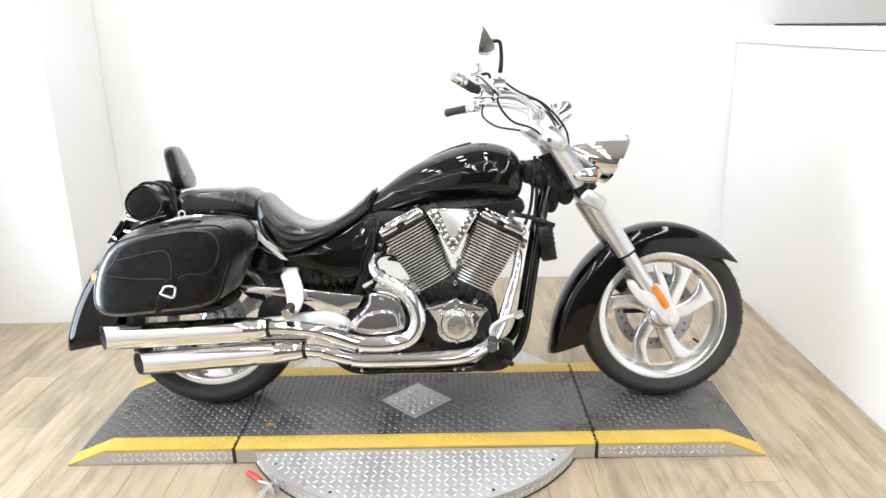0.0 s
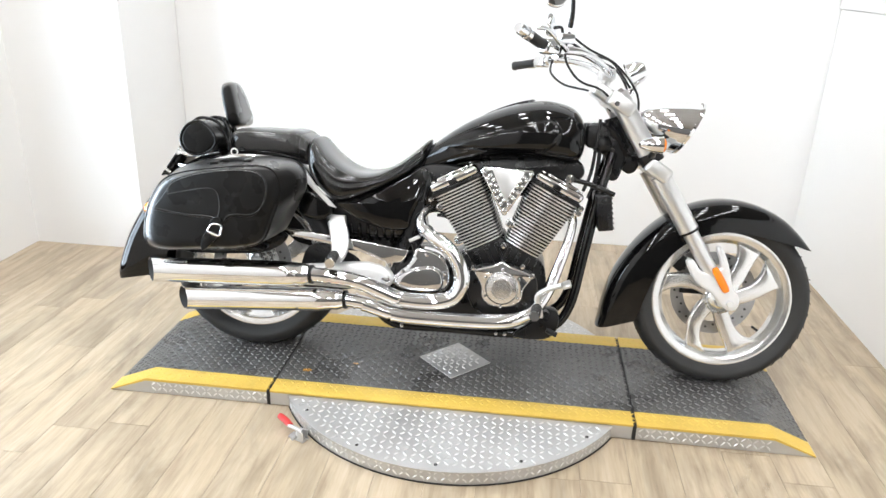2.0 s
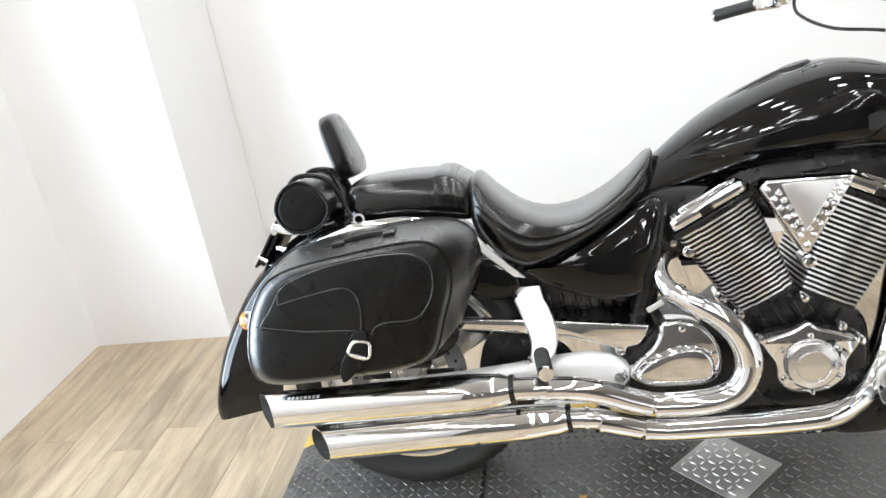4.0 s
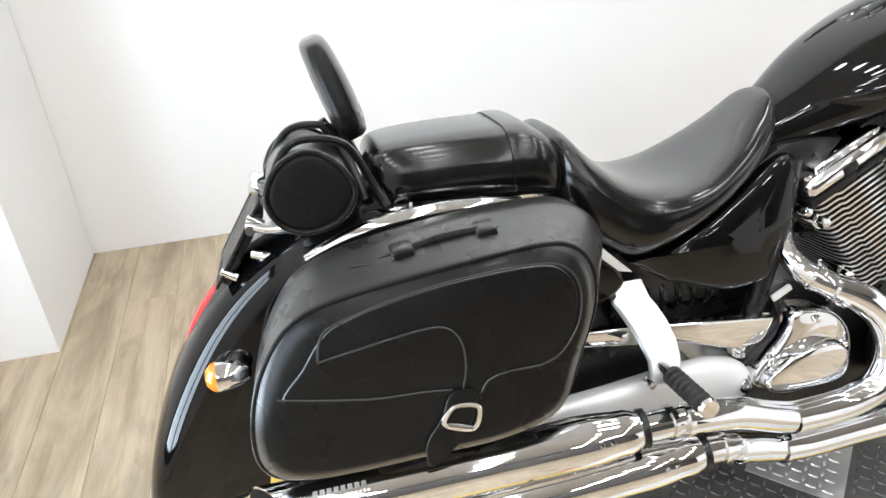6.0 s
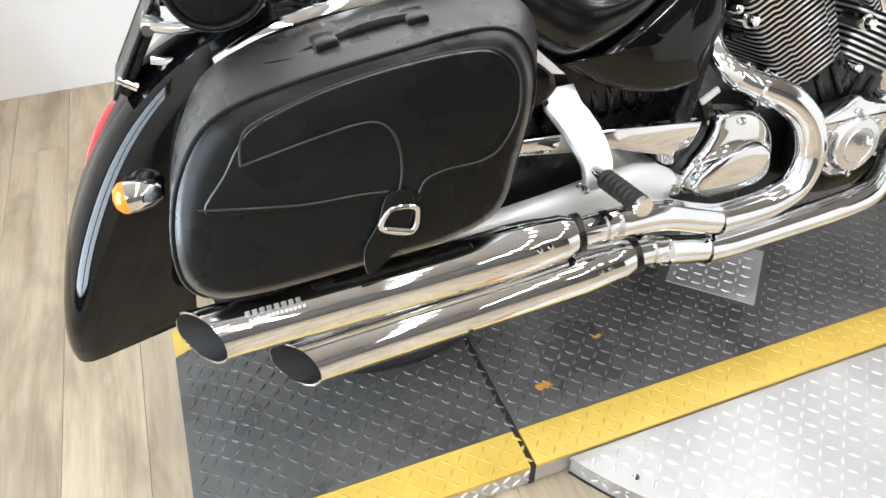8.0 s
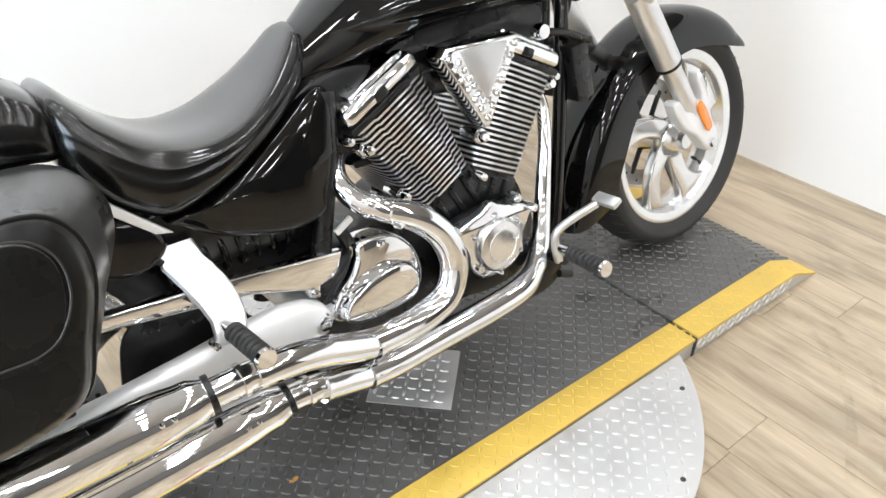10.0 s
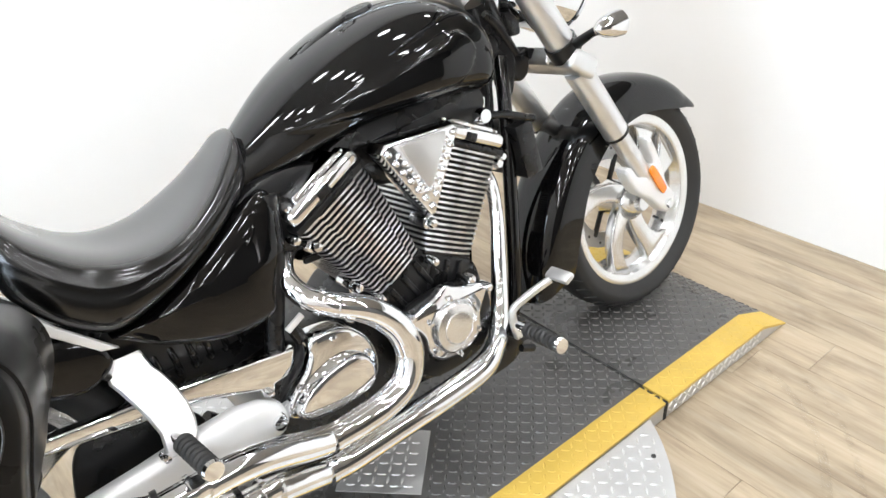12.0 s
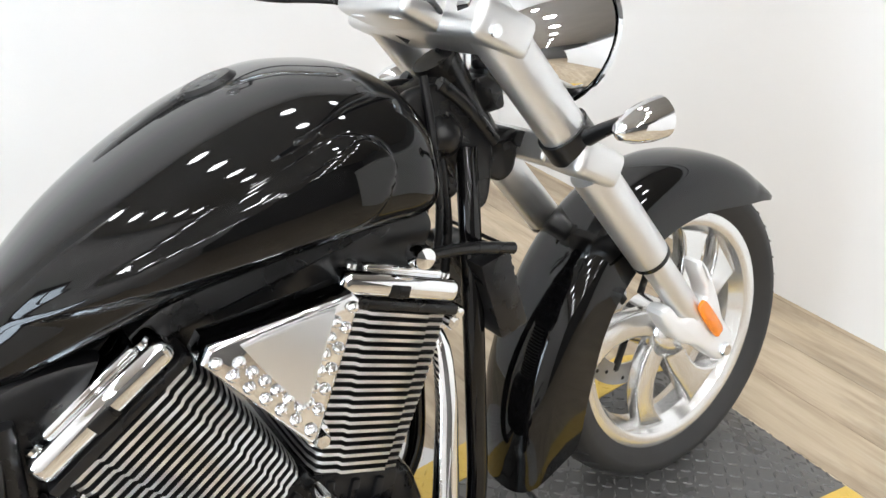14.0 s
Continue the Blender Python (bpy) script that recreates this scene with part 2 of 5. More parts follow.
def smooth_line(pts, n=6):
    """A Catmull-Rom line through the points."""
    v = [Vector(p) for p in pts]
    out = []
    for i in range(len(v) - 1):
        a, b, c, d = v[max(i - 1, 0)], v[i], v[i + 1], v[min(i + 2, len(v) - 1)]
        for k in range(n):
            t = k / n
            out.append(0.5 * ((2 * b) + (c - a) * t + (2 * a - 5 * b + 4 * c - d) * t * t + (3 * b - a - 3 * c + d) * t * t * t))
    out.append(v[-1])
    return out


def loft(rings, closed=True, caps=True):
    bm = bmesh.new()
    rows = [[bm.verts.new(p) for p in r] for r in rings]
    n = len(rows[0])
    for a, b in zip(rows, rows[1:]):
        for k in range(n if closed else n - 1):
            j = (k + 1) % n
            bm.faces.new((a[k], a[j], b[j], b[k]))
    if caps:
        bm.faces.new(rows[0][::-1])
        bm.faces.new(rows[-1])
    return bm


def tube(pts, radius, seg=16, n=6, caps=True, smooth=True):
    """A round pipe along the points; radius is a number or one for each point."""
    line = smooth_line(pts, n) if smooth else [Vector(p) for p in pts]
    if isinstance(radius, (int, float)):
        radii = [radius] * len(line)
    else:
        steps = n if smooth else 1
        radii = []
        for i in range(len(pts) - 1):
            radii += [radius[i] + (radius[i + 1] - radius[i]) * k / steps for k in range(steps)]
        radii.append(radius[-1])
    up, rings = None, []
    for i, p in enumerate(line):
        d = (line[min(i + 1, len(line) - 1)] - line[max(i - 1, 0)]).normalized()
        if up is None:
            up = d.orthogonal().normalized()
        up = (up - d * up.dot(d)).normalized()
        side = d.cross(up)
        rings.append([p + (up * math.cos(2 * math.pi * k / seg) + side * math.sin(2 * math.pi * k / seg)) * radii[i] for k in range(seg)])
    return loft(rings, caps=caps)


def lathe(profile, seg=48, centre=(0, 0, 0), axis="Y", closed=False):
    """Turns (radius, height) pairs round an axis through the centre."""
    rings = []
    for r, h in profile:
        ring = []
        for k in range(seg):
            a = 2 * math.pi * k / seg
            c, s = r * math.cos(a), r * math.sin(a)
            ring.append(Vector((c, h, s) if axis == "Y" else (c, s, h) if axis == "Z" else (h, c, s)) + Vector(centre))
        rings.append(ring)
    if closed:
        rings.append(rings[0])
    bm = loft(rings, caps=False)
    if not closed:
        if profile[0][0] > 1e-4:
            bmesh.ops.holes_fill(bm, edges=[e for e in bm.edges if e.is_boundary], sides=0)
    return bm


def slab(outline, y0, y1, bevel=0.0, seg=2):
    """A plate with an outline in x and z, from y0 to y1, with rounded rims."""
    bm = bmesh.new()
    a = [bm.verts.new((x, y0, z)) for x, z in outline]
    b = [bm.verts.new((x, y1, z)) for x, z in outline]
    bm.faces.new(a)
    bm.faces.new(b[::-1])
    n = len(a)
    for k in range(n):
        bm.faces.new((a[k], b[k], b[(k + 1) % n], a[(k + 1) % n]))
    bmesh.ops.recalc_face_normals(bm, faces=bm.faces)
    if bevel:
        rim = [e for e in bm.edges if abs(e.verts[0].co.y - e.verts[1].co.y) < 1e-6]
        bmesh.ops.bevel(bm, geom=rim, offset=bevel, segments=seg, profile=0.5, affect="EDGES")
    return bm


def outline(pts, n=5):
    """A closed smooth outline through points in x and z."""
    v = [Vector((p[0], p[1], 0)) for p in pts]
    m, out = len(v), []
    for i in range(m):
        a, b, c, d = v[i - 1], v[i], v[(i + 1) % m], v[(i + 2) % m]
        for k in range(n):
            t = k / n
            p = 0.5 * ((2 * b) + (c - a) * t + (2 * a - 5 * b + 4 * c - d) * t * t + (3 * b - a - 3 * c + d) * t * t * t)
            out.append((p.x, p.y))
    return out


# ---- the room ----
LEFT, RIGHT, BACK, PILLAR_Y, PILLAR_X = -2.31, 1.658, 1.41, 0.84, -1.71
FAR_RIGHT, FRONT, HIGH = 4.6, -7.0, 3.3
solid("wall_back", box(LEFT - 0.12, FAR_RIGHT + 0.12, BACK, BACK + 0.12, 0, HIGH), WHITE_WALL, "plain white painted back wall behind the motorcycle", "wall", "structure")
solid("wall_pillar", box(LEFT, PILLAR_X, PILLAR_Y, BACK - 0.002, 0, HIGH), WHITE_WALL, "white painted wall projection beside the recess", "wall", "structure")
solid("wall_left", box(LEFT - 0.12, LEFT, FRONT, BACK - 0.002, 0, HIGH), WHITE_WALL, "white painted side wall with a dark frame", "wall", "structure")
low = solid("wall_right", box(RIGHT, RIGHT + 0.14, -3.2, BACK - 0.002, 0, 1.285), WHITE_WALL, "low white partition wall beside the ramp", "wall", "structure")
part("wall_cap", box(RIGHT - 0.012, RIGHT + 0.152, -3.212, BACK - 0.004, 1.287, 1.372, 0.006), WHITE_WALL, low, "white painted cap board")
part("cap_shadow_gap", box(RIGHT - 0.014, RIGHT + 0.154, -3.2, 0.95, 1.3725, 1.379), SATIN_BLACK, low, "thin dark strip on the cap")
solid("wall_far_right", box(FAR_RIGHT, FAR_RIGHT + 0.12, FRONT, BACK, 0, HIGH), BAY_WALL, "plain grey wall of the neighbouring bay", "wall", "structure")
# unseen wall added to close the room; its dark tone deepens reflections
solid("wall_front", box(LEFT - 0.12, FAR_RIGHT + 0.12, FRONT - 0.12, FRONT, 0, HIGH), GREY_WALL, "unseen dark grey wall added to close the room and darken reflections", "wall", "structure")
solid("ceiling", box(LEFT - 0.12, FAR_RIGHT + 0.12, FRONT - 0.12, BACK + 0.12, HIGH, HIGH + 0.1), CEILING, "beige painted ceiling with rows of lamps", "ceiling", "structure")

# ceiling lamps
DIFFUSER = emitter("lamp_diffuser", (0.955, 0.965, 0.985), LAMP_STRENGTH)
lamp = thing("ceiling_light", "small bright round ceiling light in a black housing", "lamp", pose(-1.75, 0.75, HIGH), group="ceiling lights")
part("housing", lathe([(0.0001, -0.09), (0.125, -0.09), (0.13, -0.085), (0.13, 0.0)], 32, axis="Z"), SATIN_BLACK, lamp, "black lamp housing")
part("diffuser", lathe([(0.0001, -0.1), (0.1, -0.1), (0.112, -0.096), (0.112, -0.0905)], 32, axis="Z"), DIFFUSER, lamp, "glowing white diffuser")
# the three rows nearest the front wall are unseen, added to brighten reflections
for ix in range(4):
    for iy in range(8):
        if ix or iy:
            copy_thing(lamp, pose(-1.75 + 1.15 * ix, 0.75 - 1.0 * iy, HIGH))

# ---- platform ----
PN, PF, PJ, PE, PT = -0.432, 0.172, 0.61, 1.178, 0.058   # near and far edges, joints, ends, top
PR = 1.045                                              # where the end ramps begin to fall
STRIP = 0.078                                           # width of the yellow bands
platform = thing("wheel_platform", "low grey diamond-plate motorcycle platform with yellow safety edges", "platform", pose(0, 0, 0))
MIDY = (PN + PF) / 2


def lug(a=0.0108, b=0.0029, h=0.0025):
    """One raised diamond of tread plate."""
    bm = bmesh.new()
    base = [bm.verts.new(p) for p in ((-a, 0, 0), (-a * 0.35, -b, 0), (a * 0.35, -b, 0), (a, 0, 0), (a * 0.35, b, 0), (-a * 0.35, b, 0))]
    top = [bm.verts.new((p.co.x * 0.62, p.co.y * 0.5, h)) for p in base]
    bm.faces.new(top)
    for k in range(6):
        bm.faces.new((base[k], base[(k + 1) % 6], top[(k + 1) % 6], top[k]))
    return bm


def tread_field(inside, x0, x1, y0, y1, pitch=0.0225, place=None):
    """Raised diamonds in the woven order of tread plate, as one mesh: neighbours turned by a right angle."""
    src = lug()
    pts = [v.co.copy() for v in src.verts]
    faces = [[v.index for v in f.verts] for f in src.faces]
    src.verts.index_update()
    faces = [[v.index for v in f.verts] for f in src.faces]
    src.free()
    verts, polys = [], []
    nx, ny = int((x1 - x0) / pitch) + 1, int((y1 - y0) / pitch) + 1
    for i in range(nx):
        for j in range(ny):
            x, y = x0 + (i + 0.5) * pitch, y0 + (j + 0.5) * pitch
            if not inside(x, y):
                continue
            turn = radians(45 if (i + j) % 2 else -45)
            c, s, k = math.cos(turn), math.sin(turn), len(verts)
            for p in pts:
                q = Vector((x + p.x * c - p.y * s, y + p.x * s + p.y * c, p.z))
                verts.append(place(q) if place else q)
            polys += [[k + v for v in f] for f in faces]
    me = bpy.data.meshes.new("tread")
    me.from_pydata(verts, [], polys)
    return me


def tread(name, me, mat, parent, label):
    me.materials.append(mat)
    ob = new(name, me)
    ob.parent = parent
    return tagged(ob, label, kind="stuff")


DIA, DIA_Y = 0.132, -0.121


def in_diamond(x, y, grow=0.0):
    return abs(x + 0.006) + abs(y - DIA_Y) < DIA + grow


# middle deck
deck = part("deck", box(-PJ + 0.006, PJ - 0.006, PN + STRIP, PF - STRIP, 0.004, PT), GREY_PLATE, platform, "worn dark grey painted deck plate")
for y0, y1 in ((PN, PN + STRIP - 0.001), (PF - STRIP + 0.001, PF)):
    part("yellow_edge", box(-PJ + 0.006, PJ - 0.006, y0, y1, 0.05, PT + 0.0012, 0.001), YELLOW, platform, "yellow painted safety band")
for y0, y1 in ((PN + 0.003, PN + 0.03), (PF - 0.03, PF - 0.003)):
    part("side_skirt", box(-PJ + 0.006, PJ - 0.006, y0, y1, 0.003, 0.0495), BARE_PLATE, platform, "bare diamond-plate side skirt")
tread("deck_tread", tread_field(lambda x, y: not in_diamond(x, y, 0.012), -PJ + 0.01, PJ - 0.01, PN + STRIP + 0.003, PF - STRIP - 0.003,
      place=lambda q: q + Vector((0, 0, PT))), GREY_TREAD, deck, "raised diamond tread")
for y0 in (PN + 0.004, PF - STRIP + 0.004):
    tread("edge_tread", tread_field(lambda x, y: True, -PJ + 0.012, PJ - 0.012, y0, y0 + STRIP - 0.02,
          place=lambda q: Vector((q.x, q.y, q.z * 0.5 + PT + 0.001))), YELLOW, platform, "yellow painted diamond tread")


def end_ramp(side):
    """One end ramp: flat, then falling to the floor."""
    def height(x):
        a = abs(x)
        return PT if a < PR else PT - (PT - 0.004) * (a - PR) / (PE - PR)

    ramp = part("end_ramp", wedge(side, PN + STRIP, PF - STRIP, PT), GREY_PLATE, platform, "dark grey sloping end ramp")
    for y0, y1 in ((PN, PN + STRIP - 0.001), (PF - STRIP + 0.001, PF)):
        part("yellow_edge", wedge(side, y0, y1, PT + 0.0012, 0.05), YELLOW, platform, "yellow painted safety band")
    for y0, y1 in ((PN + 0.003, PN + 0.03), (PF - 0.03, PF - 0.003)):
        part("side_skirt", wedge(side, y0, y1, 0.0495, 0.003), BARE_PLATE, platform, "bare diamond-plate side skirt")
    x0, x1 = (PJ + 0.012, PE - 0.012) if side > 0 else (-PE + 0.012, -PJ - 0.012)
    tread("ramp_tread", tread_field(lambda x, y: True, x0, x1, PN + STRIP + 0.003, PF - STRIP - 0.003,
          place=lambda q: Vector((q.x, q.y, q.z + height(q.x)))), GREY_TREAD, ramp, "raised diamond tread")
    for y0 in (PN + 0.004, PF - STRIP + 0.004):
        tread("edge_tread", tread_field(lambda x, y: True, x0, x1, y0, y0 + STRIP - 0.02,
              place=lambda q: Vector((q.x, q.y, q.z * 0.5 + height(q.x) + 0.001))), YELLOW, platform, "yellow painted diamond tread")


def wedge(side, y0, y1, top, low=0.002):
    """A bar from the joint to the tip, whose top falls beyond the knee."""
    drop = PT - 0.004
    pts = [(PJ + 0.006, low), (PJ + 0.006, top), (PR, top), (PE, max(top - drop, 0.003))]
    if low < 0.01:
        pts.append((PE, 0.001))
    else:
        pts += [(PE, max(low - drop, 0.001)), (PR, low)]
    pts = [(x * side, z) for x, z in pts]
    return slab(pts, y0, y1)


for side in (-1, 1):
    end_ramp(side)
    part("joint_gap", box(side * PJ - 0.0055, side * PJ + 0.0055, PN + 0.001, PF - 0.001, 0.002, PT - 0.004), BLACK_GAP, platform, "black gap between the sections")

diamond = part("diamond_plate", moved(box(-DIA * 0.7071, DIA * 0.7071, -DIA * 0.7071, DIA * 0.7071, PT + 0.0005, PT + 0.004, 0.0012),
               pose(-0.006, DIA_Y, 0, 0, 0, 45)), BARE_PLATE, platform, "bare steel square inset turned on its corner")


def skirt_tread(x0, x1, y, out):
    return tread_field(lambda x, z: True, x0, x1, 0.008, 0.046, 0.02, place=lambda q: Vector((q.x, y + out * q.z, q.y)))


tread("diamond_tread", tread_field(lambda x, y: in_diamond(x, y, -0.014), -DIA, DIA, DIA_Y - DIA, DIA_Y + DIA,
      place=lambda q: q + Vector((-0.006, 0, PT + 0.004))), BARE_TREAD, diamond, "raised diamond tread")
tread("skirt_tread", skirt_tread(-1.03, -PJ - 0.01, PN + 0.003, -1), BARE_TREAD, platform, "raised diamonds of the skirt")
tread("skirt_tread", skirt_tread(PJ + 0.01, 1.03, PN + 0.003, -1), BARE_TREAD, platform, "raised diamonds of the skirt")

# turntable disc under the platform
DR, DT = 0.62, 0.049
disc = thing("turntable_disc", "round bare diamond-plate turntable under the platform", "turntable", pose(0, MIDY, 0))


def half_disc(s, r, z0, z1, cut):
    """The part of a disc that shows beyond the platform's edge."""
    a0 = math.asin(cut / r)
    ring = [(r * math.cos(a0 + (math.pi - 2 * a0) * k / 48), s * r * math.sin(a0 + (math.pi - 2 * a0) * k / 48)) for k in range(49)]
    bm = bmesh.new()
    lo, hi = [bm.verts.new((x, y, z0)) for x, y in ring], [bm.verts.new((x, y, z1)) for x, y in ring]
    bm.faces.new(lo)
    bm.faces.new(hi)
    for k in range(49):
        j = (k + 1) % 49
        bm.faces.new((lo[k], lo[j], hi[j], hi[k]))
    return bm


CUT = (PF - PN) / 2 + 0.002
for s in (-1, 1):
    top = part("disc_plate", half_disc(s, DR, DT - 0.006, DT, CUT), BARE_PLATE, disc, "bare aluminium diamond-plate top")
    part("disc_rim", half_disc(s, DR - 0.004, 0.004, DT - 0.0065, CUT), BARE_PLATE, disc, "folded diamond-plate rim")
    part("disc_foot", half_disc(s, DR - 0.001, 0.0005, 0.0035, CUT), BLACK_GAP, disc, "dark foot edge")
    tread("disc_tread", tread_field(lambda x, y: x * x + y * y < (DR - 0.014) ** 2, -DR, DR, *((-DR, -CUT - 0.012) if s < 0 else (CUT + 0.012, DR)), pitch=0.0255,
          place=lambda q: q + Vector((0, 0, DT))), BARE_TREAD, top, "raised diamond tread")
    span = math.pi - 2 * math.asin(CUT / DR)
    tread("rim_tread", tread_field(lambda x, z: True, -span * DR / 2 + 0.02, span * DR / 2 - 0.02, 0.008, 0.042, 0.021,
          place=lambda q, s=s: Vector(((DR - 0.0045 + q.z) * math.sin(q.x / DR), s * (DR - 0.0045 + q.z) * math.cos(q.x / DR), q.y))), BARE_TREAD, disc, "raised diamonds of the rim")
for a in (-158, -140, -115, -90, -65, -40, -22):
    r = DR - 0.03
    part("screw", lathe([(0.0001, 0.0022), (0.005, 0.0022), (0.006, 0.0)], 12, (r * math.cos(radians(a)), r * math.sin(radians(a)), DT), "Z"), DARK_STEEL, disc, "dark countersunk screw")

# floor: planks as pieces near the ramp, the rest joined
floor = solid("floor", box(LEFT, FAR_RIGHT, FRONT, BACK, -0.1, -0.003), JOINT, "pale oak-look vinyl plank floor", "floor", "structure")

# ---- the motorcycle: x forward, y to its left, z up from the tyres' contact line ----
bike = thing("motorcycle", "gloss black cruiser motorcycle with chrome engine and leather saddlebag", "motorcycle",
             pose(0, -0.095, PT, -11.5, 0, 0))


def arc_skin(centre, rows, thick=0.004):
    """A fender: rows of (angle, outer radius, radius of the skirt's edge, half width), with a rounded crown and a real thickness."""
    rings = []
    for a, ro, ri, w in rows:
        c, s = math.cos(radians(a)), math.sin(radians(a))
        sec = []
        for lay in (0, thick):
            line = [(-w + lay, ri)]
            shoulder = max(ro - 0.055, ri + 0.002)
            line.append((-w + lay, ri + (shoulder - ri) * 0.5))
            for k in range(13):
                u = math.pi * k / 12
                line.append((-(w - lay) * math.copysign(abs(math.cos(u)) ** 0.75, math.cos(u)), shoulder + (ro - lay - shoulder) * math.sin(u) ** 0.8))
            line += [(w - lay, ri + (shoulder - ri) * 0.5), (w - lay, ri)]
            sec += line if lay == 0 else line[::-1]
        rings.append([Vector((centre[0] + r * c, y, centre[1] + r * s)) for y, r in sec])
    return loft(rings)


def fine_rows(keys, n=8):
    line = smooth_line([(k[0], k[1], k[2]) for k in keys], n)
    wid = smooth_line([(k[3], 0, 0) for k in keys], n)
    return [(p.x, p.y, p.z, q.x) for p, q in zip(line, wid)]


def wheel(name, centre, tyre_r, rim_r, half, spokes, spoke_y, label):
    """A cast wheel: the rim carries tyre, spokes, hub and valve."""
    at = pose(centre[0], 0, centre[1])
    b = half * 0.72
    rim = part(name, lathe([(rim_r + 0.004, -b), (rim_r + 0.004, -b + 0.006), (rim_r - 0.012, -b + 0.012), (rim_r - 0.022, -b + 0.028), (rim_r - 0.03, -0.012), (rim_r - 0.03, 0.012),
                            (rim_r - 0.022, b - 0.028), (rim_r - 0.012, b - 0.012), (rim_r + 0.004, b - 0.006), (rim_r + 0.004, b), (rim_r - 0.006, b + 0.001), (rim_r - 0.022, b - 0.006), (rim_r - 0.03, b - 0.02), (rim_r - 0.037, 0.016),
                            (rim_r - 0.037, -0.016), (rim_r - 0.03, -b + 0.02), (rim_r - 0.022, -b + 0.006), (rim_r - 0.006, -b - 0.001)], 96, closed=True), POLISHED, bike, label, 30, at)
    prof = [(rim_r - 0.004, -b + 0.004), (rim_r + 0.012, -b - 0.006), (rim_r + 0.03, -half + 0.001), ((rim_r + tyre_r) / 2 + 0.006, -half), (tyre_r - 0.016, -half * 0.84), (tyre_r - 0.006, -half * 0.55), (tyre_r - 0.001, -half * 0.25), (tyre_r, 0)]
    prof += [(r, -y) for r, y in prof[-2::-1]] + [(rim_r - 0.004, 0)]
    part("tyre", lathe(prof, 96, closed=True), RUBBER, rim, "worn black rubber tyre", 50)
    r0, r1, n = 0.035, rim_r - 0.03, 14
    # five swept blades: angle at the hub, angle at the rim, half spread at the rim
    for hub_a, rim_a, spread in ((54, 67, 11), (4, 31, 15), (-80, -60, 15), (-146, -107, 9.5), (140, 169, 9.5)):
        sides = ([], [])
        for k in range(n + 1):
            t = k / n
            r = r0 + (r1 - r0) * t
            mid = hub_a + (rim_a - hub_a) * t ** 1.15
            wide = math.degrees((0.028 - 0.002 * t) / r) * (1 - t ** 3) + spread * t ** 3 * 1.1
            for sgn, line in zip((-1, 1), sides):
                line.append((r * math.cos(radians(mid + sgn * wide)), r * math.sin(radians(mid + sgn * wide))))
        part("spoke", slab(sides[0] + sides[1][::-1], spoke_y - 0.016, spoke_y + 0.016, 0.006, 3), POLISHED, rim, "", 40, pose(0, 0, 0))
    part("hub", lathe([(0.0001, -0.075), (0.022, -0.075), (0.026, -0.06), (0.036, -0.056), (0.052, -0.04), (0.056, -0.02), (0.05, 0.0), (0.05, 0.05), (0.03, 0.07), (0.0001, 0.07)], 40), POLISHED, rim, "alloy hub")
    part("valve", tube([(0.15, 0.0, -0.112), (0.128, -0.002, -0.098)], 0.0045, 10, 1), SATIN_BLACK, rim, "black tyre valve")
    # black bars laid on the rubber stand in for the grooves' shade
    grooves = bmesh.new()
    for k in range(44):
        for sgn in (-1, 1):
            cut = box(-0.0016, 0.0016, -0.017, 0.017, -0.0012, 0.0012)
            moved(cut, pose(0, 0, 0, 0, 360 / 44 * (k + 0.25 * sgn), 0) @ pose(0, sgn * half * 0.66, tyre_r - 0.0085, -sgn * 27, 0, sgn * 28))
            me = bpy.data.meshes.new("cut")
            cut.to_mesh(me)
            cut.free()
            grooves.from_mesh(me)
            bpy.data.meshes.remove(me)
    tagged(part("tread_grooves", grooves, BLACK_GAP, rim, "thin black bars for the shade in the tread grooves", 35, pose(0, 0, 0)), kind="stuff")
    return rim


FC, RC = (0.906, 0.306), (-0.752, 0.322)
front = wheel("front_wheel", FC, 0.304, 0.232, 0.066, 5, -0.018, "silver five-spoke cast front wheel")
rear = wheel("rear_wheel", RC, 0.322, 0.24, 0.09, 5, -0.02, "silver five-spoke cast rear wheel")


def brake_disc(wheel_ob, y, r):
    d = part("brake_disc", lathe([(r, y), (r, y + 0.005), (r - 0.045, y + 0.005), (r - 0.045, y)], 64, closed=True), DISC_STEEL, wheel_ob, "drilled steel brake disc")
    for k in range(6):
        part("carrier_arm", moved(box(0.045, r - 0.03, -0.009, 0.009, -0.003, 0.003, 0.002), pose(0, y + 0.002, 0, 90, 0, 0) @ pose(0, 0, 0, 0, 0, 60 * k)), SATIN_BLACK, wheel_ob)
    # solid black plugs give the drilled holes their dark
    holes = bmesh.new()
    for k in range(30):
        a = radians(12 * k)
        rr = r - 0.014 - 0.009 * (k % 3)
        bmesh.ops.create_cone(holes, cap_ends=True, segments=8, radius1=0.0042, radius2=0.0042, depth=0.0066,
                              matrix=Matrix.Translation((rr * math.cos(a), y + 0.0025, rr * math.sin(a))) @ Matrix.Rotation(math.pi / 2, 4, "X"))
    tagged(part("disc_holes", holes, BLACK_GAP, wheel_ob, "black plugs for the dark of the drilled holes"), kind="stuff")


brake_disc(front, 0.06, 0.15)
brake_disc(rear, -0.11, 0.145)
part("brake_caliper", join(moved(box(-0.05, 0.05, -0.03, 0.03, -0.028, 0.028, 0.012, 3), pose(0.752, 0.075, 0.425, 0, 38, 0)),
                           moved(box(-0.02, 0.02, -0.035, 0.03, -0.02, 0.02, 0.006), pose(0.725, 0.07, 0.455, 0, 38, 0))), SATIN_BLACK, bike, "black front brake caliper")

